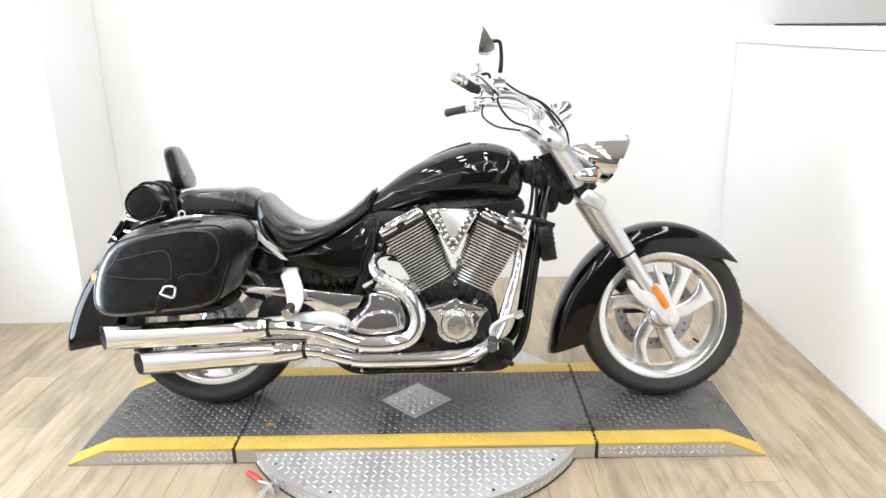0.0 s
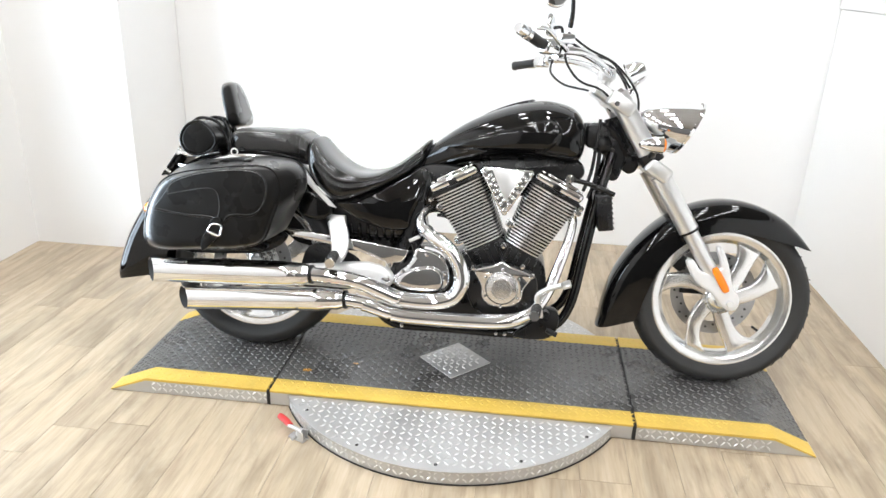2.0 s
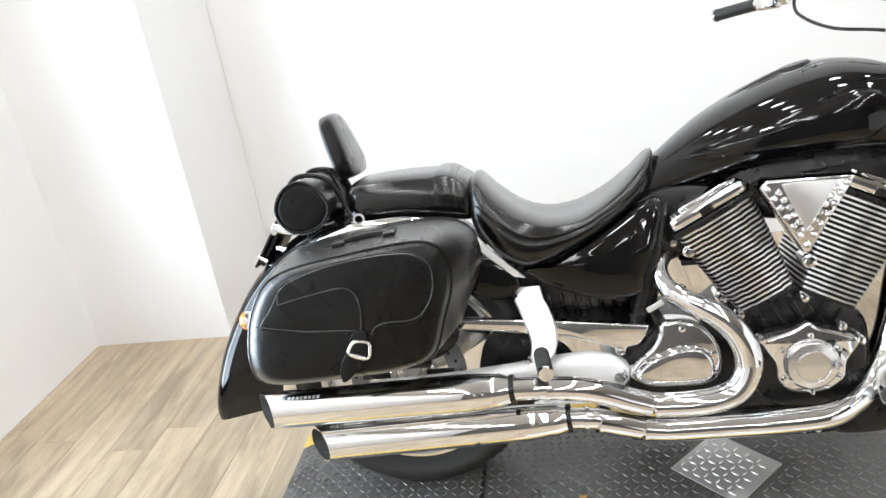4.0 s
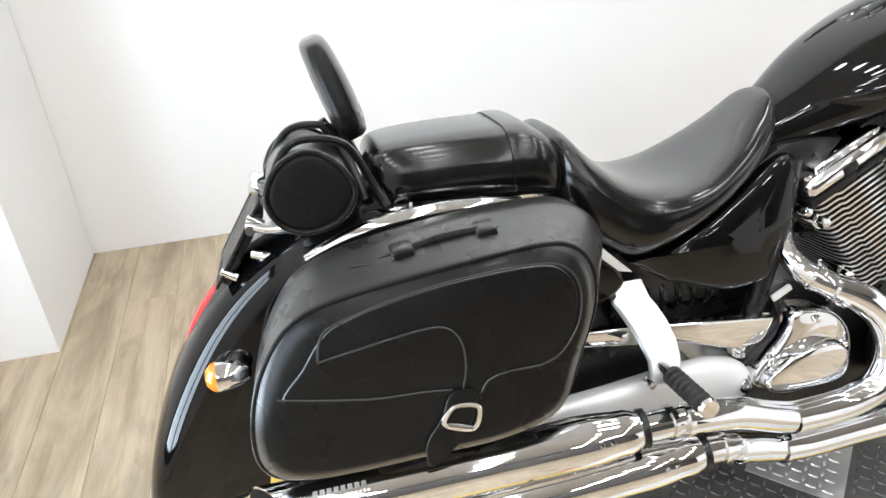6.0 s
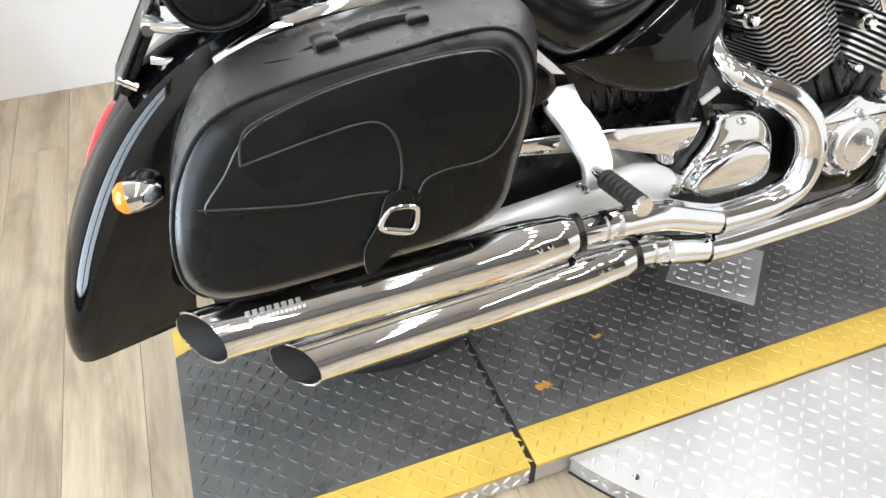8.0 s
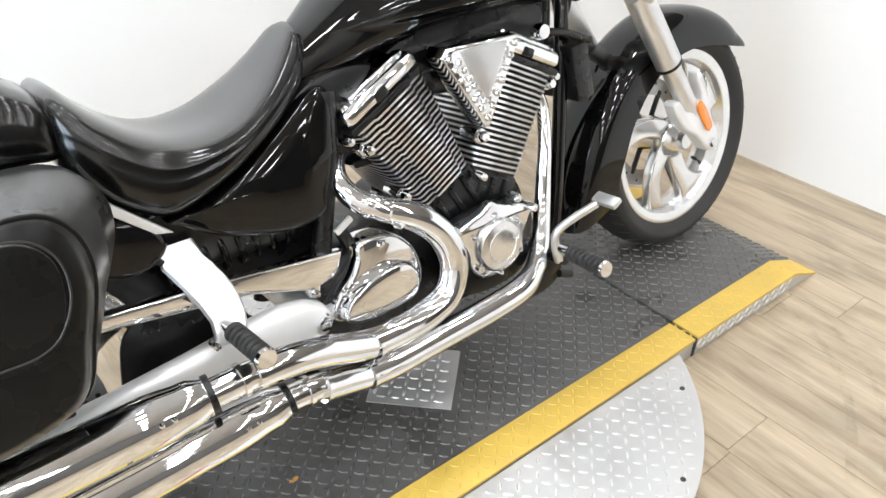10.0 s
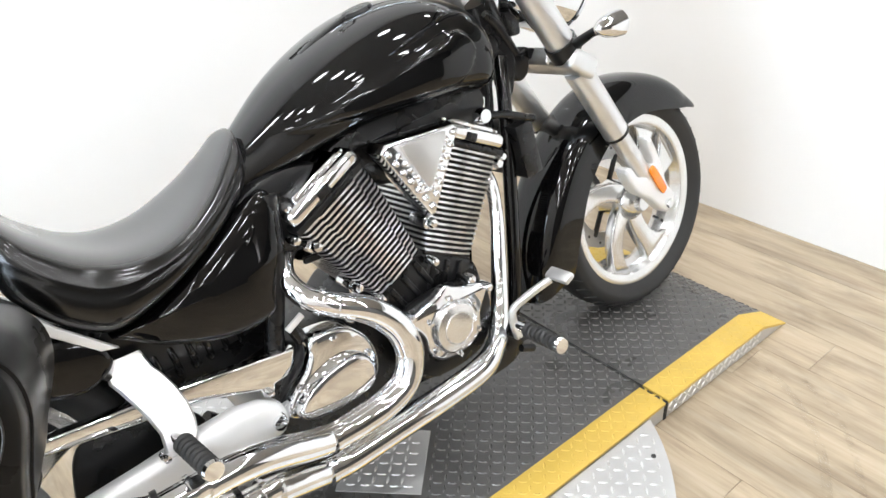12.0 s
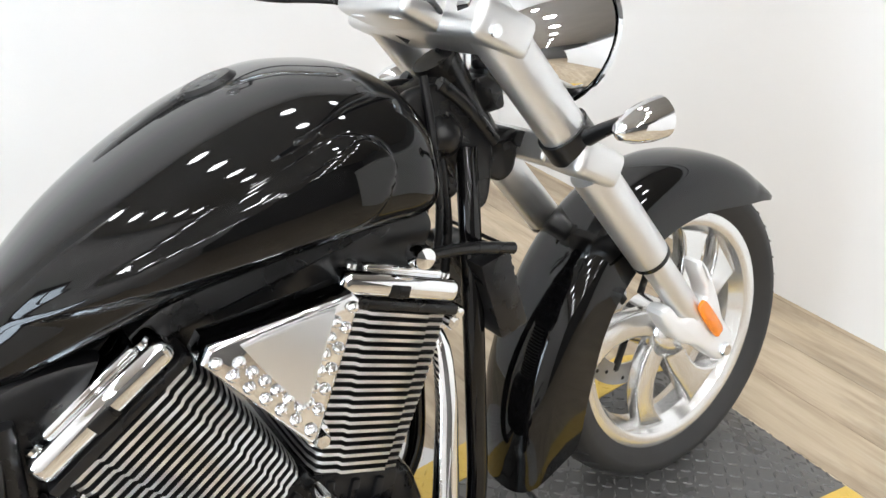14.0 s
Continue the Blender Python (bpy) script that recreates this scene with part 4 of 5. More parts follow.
bag = part("saddlebag", toe(loft([bag_ring(-0.185, 0.93, 0.024), bag_ring(-0.19, 0.955, 0.024), bag_ring(-0.24, 0.985, 0.018), bag_ring(-0.31, 0.998, 0.008), bag_ring(-0.352, 1.0, 0.003), bag_ring(-0.372, 0.993, 0.002), bag_ring(-0.386, 0.976), bag_ring(-0.397, 0.945), bag_ring(-0.404, 0.9), bag_ring(-0.408, 0.84), bag_ring(-0.41, 0.7), bag_ring(-0.411, 0.4)])), LEATHER, bike, "black leather saddlebag with a buckled flap", 65)
rim_line = [Vector((p.x, -0.372, p.z)) for p in bag_ring(-0.372, 0.994, 0.002)]
part("bag_piping", toe(tube(rim_line + rim_line[:1], 0.0042, 8, 1, smooth=False, caps=False)), LEATHER, bag, "raised leather piping")
flap = outline([(-0.978, 0.545), (-0.95, 0.585), (-0.928, 0.62), (-0.9, 0.643), (-0.825, 0.667), (-0.738, 0.68), (-0.665, 0.681), (-0.633, 0.67), (-0.616, 0.642), (-0.618, 0.6), (-0.636, 0.553), (-0.665, 0.533), (-0.715, 0.53), (-0.742, 0.518), (-0.752, 0.5), (-0.772, 0.498), (-0.786, 0.518), (-0.83, 0.522), (-0.9, 0.528), (-0.95, 0.535)], 4)
part("flap", toe(slab(flap, -0.4145, -0.398, 0.003, 2)), LEATHER, bag, "leather flap with a tongue")


def seam(pts, y=-0.4155):
    return part("seam", toe(tube([(x, y, z) for x, z in pts], 0.0016, 6, 5)), STITCH, bag, "grey stitched seam")


seam([(-0.931, 0.595), (-0.925, 0.626), (-0.906, 0.645), (-0.829, 0.67), (-0.739, 0.684), (-0.665, 0.685), (-0.63, 0.674), (-0.611, 0.644), (-0.613, 0.597), (-0.637, 0.556), (-0.667, 0.541), (-0.711, 0.54), (-0.738, 0.532), (-0.748, 0.515)])
seam([(-0.931, 0.595), (-0.869, 0.609), (-0.808, 0.62), (-0.781, 0.616), (-0.767, 0.594), (-0.764, 0.557), (-0.77, 0.523)])
seam([(-0.984, 0.549), (-0.926, 0.538), (-0.871, 0.53), (-0.815, 0.529), (-0.783, 0.526)])
part("bag_strap", toe(slab(outline([(-0.785, 0.522), (-0.757, 0.52), (-0.764, 0.475), (-0.785, 0.44), (-0.818, 0.413), (-0.82, 0.45), (-0.80, 0.485)]), -0.421, -0.4165, 0.0015)), LEATHER, bag, "leather buckle strap")
bk = [(-0.796, 0.477), (-0.763, 0.4655), (-0.754, 0.49), (-0.759, 0.5015), (-0.781, 0.504), (-0.7925, 0.494)]
bko = outline(bk, 4)
bkl = [(x, -0.4235, z) for x, z in bko]
part("buckle", toe(join(tube(bkl + bkl[:1], 0.0032, 8, 1, smooth=False, caps=False), tube([(-0.794, -0.4245, 0.4765), (-0.765, -0.4245, 0.4665)], 0.0045, 10, 1, smooth=False))), CHROME, bag, "chrome roller buckle")
# carrying handle on the slope of the lid
part("handle", toe(tube([(-0.85, -0.284, 0.684), (-0.815, -0.284, 0.692), (-0.765, -0.284, 0.703), (-0.715, -0.284, 0.705), (-0.67, -0.283, 0.698)], [0.005, 0.008, 0.0085, 0.008, 0.005], 10)), LEATHER, bag, "leather carrying handle")
for x, z in ((-0.812, 0.691), (-0.706, 0.701)):
    part("handle_loop", toe(moved(box(-0.014, 0.014, -0.024, 0.024, -0.006, 0.012, 0.005), pose(x, -0.284, z, 6, -6, 0))), LEATHER, bag, "leather handle keeper")
for x, z in ((-0.852, 0.683), (-0.664, 0.7)):
    part("handle_tab", toe(moved(slab(outline([(-0.03, 0.0), (0.0, 0.014), (0.03, 0.009), (0.03, -0.009), (0.0, -0.014)]), -0.004, 0.004, 0.0015), pose(x, -0.286, z, 86, 0, 0))), LEATHER, bag)
part("bag_carrier", join(slab(outline([(-1.0, 0.372), (-0.99, 0.425), (-0.8, 0.44), (-0.62, 0.46), (-0.6, 0.43), (-0.66, 0.39), (-0.8, 0.372)]), -0.215, -0.165, 0.008), box(-0.9, -0.65, -0.3, -0.2, 0.405, 0.418, 0.004)), SATIN_BLACK, bike, "black steel bag carrier")
part("fender_strut", tube([(-0.95, -0.13, 0.655), (-0.88, -0.138, 0.683), (-0.80, -0.143, 0.699), (-0.70, -0.145, 0.702), (-0.62, -0.142, 0.69), (-0.56, -0.135, 0.66)], [0.01, 0.014, 0.017, 0.017, 0.013, 0.01], 14), CHROME, bike, "chrome fender strut")

# exhaust
def muffler(tip, end, r, neck):
    """A straight muffler from its slash-cut mouth to its neck."""
    a, b = Vector(tip), Vector(end)
    d = (b - a).normalized()
    up = (Vector((0, 0, 1)) - d * d.z).normalized()
    side = d.cross(up)

    def ring(back, rad, slash=0.0):
        out = []
        for q in range(36):
            c, n = math.cos(2 * math.pi * q / 36), math.sin(2 * math.pi * q / 36)
            out.append(a + d * (back + slash * c) + side * rad * c + up * rad * n)
        return out

    ln = (b - a).length
    body = [(0.075, r), (0.12, r), (ln * 0.5, r), (ln - 0.105, r), (ln - 0.085, r * 0.985), (ln - 0.065, r * 0.94), (ln - 0.045, r * 0.87), (ln - 0.025, (r + neck) * 0.5 + 0.001), (ln - 0.008, neck + 0.001), (ln, neck)]
    m = part("muffler", loft([ring(x, rad) for x, rad in body], caps=False), CHROME, bike, "chrome straight muffler", 60)
    mouth = [ring(0.076, r), ring(0.0, r + 0.001, 0.034), ring(0.0, r - 0.0025, 0.034)]
    part("muffler_tip", loft(mouth, caps=False), CHROME, m, "slash-cut chrome tip", 50)
    # liner and plug are coloured black to give the bore its shade
    part("muffler_liner", loft([ring(0.001, r - 0.003, 0.034), ring(0.12, r - 0.003)], caps=False), BLACK_GAP, m, "black liner for the dark inside the mouth")
    part("muffler_bore", loft([ring(0.085, r - 0.0035), ring(0.13, r - 0.0035)]), BLACK_GAP, m, "black plug for the dark depth of the bore")
    part("clamp_band", loft([ring(ln - 0.004, neck + 0.001), ring(ln - 0.003, neck + 0.0035), ring(ln + 0.006, neck + 0.0035), ring(ln + 0.007, neck + 0.001)]), SATIN_BLACK, m, "dark clamp band")
    for off in (0.058, 0.076):
        p = a + d * (ln - off) + side * (r * 0.93)
        part("rivet", lathe([(0.0001, p.y - 0.004), (0.0035, p.y - 0.003), (0.0045, p.y + 0.003)], 10, (p.x, 0, p.z + 0.012)), CHROME, m)
    return m


muffler((-1.062, -0.243, 0.303), (-0.482, -0.283, 0.338), 0.0435, 0.029)
muffler((-0.944, -0.245, 0.212), (-0.367, -0.268, 0.257), 0.0405, 0.0285)
marks = bmesh.new()
for turn, row in ((37, [(-0.992 + 0.0102 * k, 0.0072, 0.008) for k in range(8)]), (51, [(-0.99 + 0.0063 * k, 0.004, 0.0045) for k in range(13)])):
    for mark_x, w, h in row:
        c, n = math.cos(radians(turn)), math.sin(radians(turn))
        one = moved(box(-w / 2, w / 2, -h / 2, h / 2, -0.001, 0.0006), pose(mark_x, -0.243 - 0.069 * (mark_x + 1.062) - 0.0436 * n, 0.303 + 0.06 * (mark_x + 1.062) + 0.0436 * c, turn, -3.5, -4))
        me = bpy.data.meshes.new("mark")
        one.to_mesh(me)
        one.free()
        marks.from_mesh(me)
        bpy.data.meshes.remove(me)
tagged(part("embossed_marks", marks, ALLOY, bike, "rows of small embossed marks on the muffler"), kind="stuff")
upipe = part("rear_exhaust_pipe", tube([(-0.06, -0.03, 0.555), (-0.095, -0.06, 0.566), (-0.128, -0.095, 0.56), (-0.143, -0.13, 0.535), (-0.13, -0.165, 0.505), (-0.095, -0.19, 0.482), (-0.04, -0.208, 0.448), (0.0, -0.218, 0.4), (0.014, -0.222, 0.34), (-0.008, -0.225, 0.29), (-0.06, -0.228, 0.27), (-0.12, -0.232, 0.266), (-0.18, -0.238, 0.27), (-0.235, -0.248, 0.289), (-0.3, -0.262, 0.316), (-0.36, -0.27, 0.33), (-0.42, -0.277, 0.335), (-0.488, -0.283, 0.338)],
                                       [0.019, 0.019, 0.019, 0.0195, 0.021, 0.0225] + [0.0235] * 8 + [0.025] * 4, 22), CHROME, bike, "chrome rear exhaust pipe", 60)
lpipe = part("front_exhaust_pipe", tube([(0.3, -0.03, 0.6), (0.345, -0.06, 0.592), (0.374, -0.09, 0.555), (0.362, -0.115, 0.48), (0.338, -0.132, 0.4), (0.312, -0.15, 0.325), (0.275, -0.18, 0.262), (0.235, -0.205, 0.232), (0.185, -0.22, 0.218), (0.1, -0.227, 0.212), (-0.05, -0.234, 0.211), (-0.16, -0.242, 0.213), (-0.215, -0.248, 0.22), (-0.265, -0.256, 0.236), (-0.31, -0.263, 0.25), (-0.372, -0.268, 0.257)], [0.0145] * 3 + [0.016, 0.018, 0.02, 0.022] + [0.0235] * 9, 22), CHROME, bike, "chrome front exhaust pipe", 60)


def shield(pts, r, owner):
    """A half-round heat shield clipped over a pipe, with a rolled end and strap clips."""
    tail = Vector(pts[-1]) - Vector(pts[-2])
    piece = part("heat_shield", tube(pts, [r * 0.93] + [r] * (len(pts) - 2) + [r * 0.95], 22), CHROME, owner, "chrome heat shield", 60)
    e = Vector(pts[-1])
    part("shield_edge", tube([e - tail.normalized() * 0.004, e + tail.normalized() * 0.005], r * 1.03, 22, 1, smooth=False), CHROME, piece)


shield([(-0.088, -0.2, 0.48), (-0.034, -0.217, 0.45), (0.007, -0.227, 0.402), (0.021, -0.231, 0.34), (-0.003, -0.234, 0.286), (-0.058, -0.237, 0.264), (-0.12, -0.241, 0.26), (-0.18, -0.247, 0.264)], 0.0245, upipe)
shield([(-0.192, -0.249, 0.268), (-0.235, -0.256, 0.285), (-0.3, -0.269, 0.314), (-0.352, -0.277, 0.328), (-0.405, -0.282, 0.334)], 0.0255, upipe)
shield([(0.235, -0.206, 0.233), (0.185, -0.228, 0.216), (0.1, -0.235, 0.208), (-0.05, -0.242, 0.207), (-0.155, -0.25, 0.209), (-0.205, -0.255, 0.215)], 0.0245, lpipe)
shield([(-0.216, -0.256, 0.218), (-0.262, -0.263, 0.234), (-0.3, -0.27, 0.246)], 0.0245, lpipe)
for pts, r, owner in ((((-0.436, -0.279, 0.336), (-0.428, -0.278, 0.336)), 0.029, upipe), (((-0.335, -0.266, 0.254), (-0.327, -0.265, 0.253)), 0.0275, lpipe), (((-0.118, -0.178, 0.497), (-0.11, -0.183, 0.492)), 0.0255, upipe), (((-0.068, -0.2, 0.467), (-0.06, -0.203, 0.462)), 0.0275, upipe)):
    part("pipe_clamp", tube(pts, r, 22, 1, smooth=False), CHROME, owner, "chrome pipe clamp")
part("exhaust_flange", join(tube([(-0.05, -0.03, 0.552), (-0.07, -0.042, 0.558)], 0.031, 20, 1, smooth=False), box(-0.09, -0.05, -0.1, -0.088, 0.536, 0.548, 0.003)), SATIN_BLACK, bike, "dark exhaust port flange")

# engine
engine = part("crankcase", join(slab(outline([(-0.02, 0.40), (0.03, 0.43), (0.15, 0.445), (0.27, 0.41), (0.30, 0.34), (0.29, 0.24), (0.22, 0.185), (0.05, 0.175), (-0.12, 0.18), (-0.22, 0.22), (-0.24, 0.34), (-0.18, 0.40), (-0.08, 0.40)]), -0.112, 0.15, 0.02, 3),
                                slab(outline([(0.05, 0.38), (0.15, 0.40), (0.25, 0.38), (0.27, 0.30), (0.22, 0.22), (0.08, 0.22), (0.03, 0.30)]), -0.172, -0.14, 0.012)), SATIN_BLACK, bike, "satin black engine cases")


def cylinder(base, top, w0, w1, depth, fins, y_off):
    """A finned cylinder along its leaning axis: black barrel, machined fins, chrome rocker cover."""
    a, b = Vector((base[0], y_off, base[1])), Vector((top[0], y_off, top[1]))
    axis = (b - a).normalized()
    turn = axis.to_track_quat("Z", "Y").to_matrix().to_4x4()
    turn = Matrix.Rotation(math.atan2(axis.x, axis.z), 4, "Y")
    ln = (b - a).length
    cyl = part("cylinder", moved(loft([[Vector((w / 2 * 0.9 * sx, depth * 0.9 * sy, z)) for sx, sy in ((-1, -1), (1, -1), (1, 1), (-1, 1))] for z, w in ((-0.05, w0), (0, w0), (ln, w1))]), Matrix.Translation(a) @ turn), FIN_BLACK, bike, "black finned engine cylinder")
    edge = [(-0.5, depth * 0.45), (-0.49, depth * 0.78), (-0.455, depth * 0.93), (-0.4, depth * 0.975), (-0.25, depth * 0.985), (-0.225, depth * 1.03), (0.265, depth * 1.03), (0.29, depth * 0.985), (0.42, depth * 0.97), (0.465, depth * 0.9), (0.495, depth * 0.72), (0.5, depth * 0.45)]
    ring = [(x, -y) for x, y in edge] + edge[::-1]
    plate = loft([[Vector((x, y, z)) for x, y in ring] for z in (-0.0023, 0.0023)])
    fin = mesh_of("fin", plate, FIN_BLACK, 30)
    fin.materials.append(FIN_EDGE)
    for f in fin.polygons:
        f.material_index = 1 if abs(f.normal.z) < 0.5 else 0
    for k in range(fins):
        t = (k + 0.6) / fins
        w = w0 + (w1 - w0) * min(1, t * 1.25) ** 0.8
        ob = new("fin", fin)
        ob.parent = cyl
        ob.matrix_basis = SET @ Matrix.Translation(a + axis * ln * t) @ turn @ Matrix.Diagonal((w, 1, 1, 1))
    # black base block with ribs
    foot = [moved(box(-w0 * 0.52, w0 * 0.52, -depth * 0.93, depth * 0.93, -0.088, 0.0, 0.008), Matrix.Translation(a) @ turn)]
    for k in (-0.28, 0.0, 0.28):
        foot.append(moved(box(w0 * k - 0.006, w0 * k + 0.006, -depth * 0.93 - 0.007, -depth * 0.9, -0.078, -0.008, 0.003), Matrix.Translation(a) @ turn))
    part("cylinder_foot", join(*foot), SATIN_BLACK, cyl, "black ribbed cylinder base")
    part("head_plate", moved(box(-w1 * 0.52, w1 * 0.52, -depth - 0.002, depth + 0.002, ln, ln + 0.014, 0.004), Matrix.Translation(a) @ turn), SATIN_BLACK, cyl, "black head plate")
    rock = part("rocker_cover", moved(join(box(-w1 * 0.5, w1 * 0.5, -depth - 0.004, depth + 0.004, ln + 0.0145, ln + 0.047, 0.013, 4), box(-w1 * 0.32, w1 * 0.36, -depth + 0.012, depth - 0.012, ln + 0.044, ln + 0.056, 0.006, 3)), Matrix.Translation(a) @ turn), CHROME, cyl, "chrome rocker cover")
    # a black box on the chrome stands in for a dark reflection
    part("cover_reflection", moved(box(-w1 * 0.12, w1 * 0.05, -depth - 0.0055, -depth + 0.01, ln + 0.018, ln + 0.036, 0.003), Matrix.Translation(a) @ turn), SATIN_BLACK, rock, "black box standing in for a dark reflection")
    for sx in (-0.4, 0.4):
        part("cover_bolt", moved(tube([(w1 * sx, -depth + 0.02, ln + 0.036), (w1 * sx, -depth + 0.02, ln + 0.052)], [0.009, 0.0075], 12, 1, smooth=False), Matrix.Translation(a) @ turn), CHROME, rock)
    return cyl


cylinder((0.082, 0.455), (-0.021, 0.648), 0.13, 0.178, 0.128, 20, -0.015)
cylinder((0.207, 0.443), (0.305, 0.642), 0.13, 0.176, 0.128, 20, -0.01)
vee = part("intake_cover", slab([(0.055, 0.715), (0.068, 0.73), (0.225, 0.727), (0.232, 0.714), (0.148, 0.572), (0.137, 0.572)], -0.213, -0.15, 0.006, 3), CHROME, bike, "chrome triangular intake cover with rows of bolts")
part("cover_panel", slab(outline([(0.103, 0.721), (0.148, 0.7225), (0.193, 0.72), (0.196, 0.71), (0.15, 0.632), (0.1425, 0.628), (0.136, 0.632), (0.1, 0.711)], 3), -0.2195, -0.2125, 0.002), ALLOY, vee, "plain brushed centre panel")
for side in (-1, 1):
    for row in (0, 1):
        top = Vector((0.0685 if side < 0 else 0.2205, 0, 0.712)) + Vector((-side * 0.017 * row, 0, -0.001 * row))
        low = Vector((0.1425 - 0.003 * side, 0, 0.584 + 0.027 * row))
        for k in range(7 - row):
            p = top.lerp(low, (k + 0.5 * row) / 6.3)
            part("bolt", lathe([(0.0001, -0.0085), (0.0035, -0.0078), (0.006, -0.005), (0.0072, -0.001), (0.0072, 0.0)], 16, (p.x, -0.213, p.z)), CHROME, vee)
cam_cover = part("cam_cover", slab(outline([(0.148, 0.413), (0.175, 0.398), (0.245, 0.375), (0.252, 0.363), (0.225, 0.32), (0.22, 0.285), (0.19, 0.258), (0.15, 0.252), (0.11, 0.258), (0.085, 0.285), (0.08, 0.325), (0.052, 0.37), (0.06, 0.38), (0.12, 0.398)], 4), -0.192, -0.165, 0.007, 3), CHROME, bike, "chrome star-shaped cam cover")
part("round_cover", lathe([(0.0001, -0.212), (0.032, -0.211), (0.034, -0.208), (0.036, -0.211), (0.05, -0.208), (0.056, -0.2), (0.057, -0.188)], 56, (0.151, 0, 0.321)), POLISHED, cam_cover, "round machined cover")
for a in range(0, 360, 60):
    part("cover_screw", lathe([(0.0001, -0.203), (0.0045, -0.202), (0.006, -0.196), (0.006, -0.186)], 10, (0.151 + 0.064 * math.cos(radians(a + 30)), 0, 0.321 + 0.064 * math.sin(radians(a + 30)))), CHROME, cam_cover)
for x, z, y in ((0.147, 0.462, -0.165), (0.052, 0.385, -0.195), (0.248, 0.37, -0.195), (0.02, 0.43, -0.15), (-0.04, 0.42, -0.12), (0.215, 0.4, -0.185), (-0.11, 0.60, -0.13), (0.395, 0.60, -0.12)):
    part("engine_bolt", lathe([(0.0001, y - 0.014), (0.007, y - 0.013), (0.0095, y - 0.008), (0.0095, y + 0.02)], 12, (x, 0, z)), CHROME, engine, "chrome domed bolt")
for x, y, z in ((-0.01, -0.11, 0.462), (0.164, -0.146, 0.538), (-0.075, -0.12, 0.575), (0.388, -0.1, 0.585)):
    part("head_bolt", join(lathe([(0.0001, y - 0.026), (0.009, y - 0.025), (0.011, y - 0.021), (0.011, y - 0.008)], 6, (x, 0, z)), lathe([(0.011, y - 0.008), (0.015, y - 0.006), (0.016, y), (0.013, y + 0.05)], 16, (x, 0, z))), CHROME, engine, "large chrome head bolt")
part("intake_tract", tube([(0.06, -0.05, 0.66), (0.142, -0.09, 0.655), (0.225, -0.05, 0.66)], 0.032, 20), SATIN_BLACK, engine)
drive = part("sprocket_cover", slab(outline([(-0.15, 0.43), (-0.115, 0.433), (-0.07, 0.42), (-0.038, 0.385), (-0.026, 0.34), (-0.034, 0.3), (-0.07, 0.28), (-0.14, 0.281), (-0.21, 0.296), (-0.224, 0.318), (-0.205, 0.347), (-0.175, 0.372), (-0.158, 0.4)], 5), -0.182, -0.12, 0.009, 3), CHROME, bike, "chrome sprocket cover")
hump = []
for y, k in ((-0.18, 1.0), (-0.19, 1.0), (-0.2, 0.985), (-0.205, 0.96), (-0.2075, 0.93), (-0.2085, 0.88), (-0.209, 0.5)):
    hump.append([Vector((-0.128 + (x + 0.128) * k, y, 0.334 + (z - 0.334) * k)) for x, z in outline([(-0.212, 0.308), (-0.2, 0.338), (-0.15, 0.366), (-0.09, 0.376), (-0.056, 0.36), (-0.046, 0.325), (-0.06, 0.298), (-0.11, 0.29), (-0.18, 0.292)], 5)])
part("cover_plate", loft(hump), CHROME, drive, "polished raised oval boss", 60)
for x, z in ((-0.108, 0.416), (-0.046, 0.355), (-0.19, 0.352)):
    part("cover_bolt", lathe([(0.0001, -0.191), (0.0055, -0.19), (0.0075, -0.186), (0.0075, -0.178)], 12, (x, 0, z)), CHROME, drive)
belt = tube([(-0.16, -0.135, 0.448), (-0.148, -0.135, 0.41), (-0.168, -0.135, 0.382), (-0.2, -0.135, 0.355), (-0.222, -0.135, 0.335)], [0.012, 0.014, 0.014, 0.013, 0.012], 10)
part("belt_guard", belt, SATIN_BLACK, bike, "dark rubber belt guard")

# black filler, added to darken the open space under the tank
part("tank_filler", slab(outline([(-0.02, 0.70), (0.06, 0.745), (0.2, 0.76), (0.36, 0.765), (0.40, 0.72), (0.36, 0.68), (0.25, 0.67), (0.142, 0.65), (0.05, 0.665)]), -0.095, 0.095, 0.015), SATIN_BLACK, bike, "black filler added between the heads under the tank")
# black slab, added to darken the gap behind the rear cylinder
part("gap_filler", slab(outline([(-0.19, 0.58), (-0.19, 0.68), (-0.1, 0.72), (0.0, 0.70), (-0.04, 0.62), (-0.1, 0.565)]), -0.1, 0.1, 0.012), SATIN_BLACK, bike, "black filler added behind the rear cylinder")
part("inner_frame", slab(outline([(-0.63, 0.52), (-0.5, 0.57), (-0.2, 0.57), (-0.14, 0.5), (-0.16, 0.41), (-0.3, 0.385), (-0.6, 0.40)]), -0.055, 0.1, 0.012), SATIN_BLACK, bike, "black inner frame around the shock")
for s in (-1, 1):
    part("frame_upright", tube([(-0.13, 0.11 * s, 0.69), (-0.15, 0.12 * s, 0.58), (-0.19, 0.125 * s, 0.45), (-0.25, 0.13 * s, 0.25)], 0.018, 14), SATIN_BLACK, bike, "black frame upright")

# frame
for s in (-1, 1):
    part("down_tube", tube([(0.49, 0.05 * s, 0.79), (0.456, 0.08 * s, 0.65), (0.42, 0.095 * s, 0.44), (0.388, 0.1 * s, 0.258), (0.33, 0.115 * s, 0.178), (0.22, 0.135 * s, 0.152), (-0.05, 0.14 * s, 0.15), (-0.22, 0.14 * s, 0.155), (-0.30, 0.13 * s, 0.22)], 0.0165, 16), GLOSS_BLACK, bike, "gloss black frame tube")
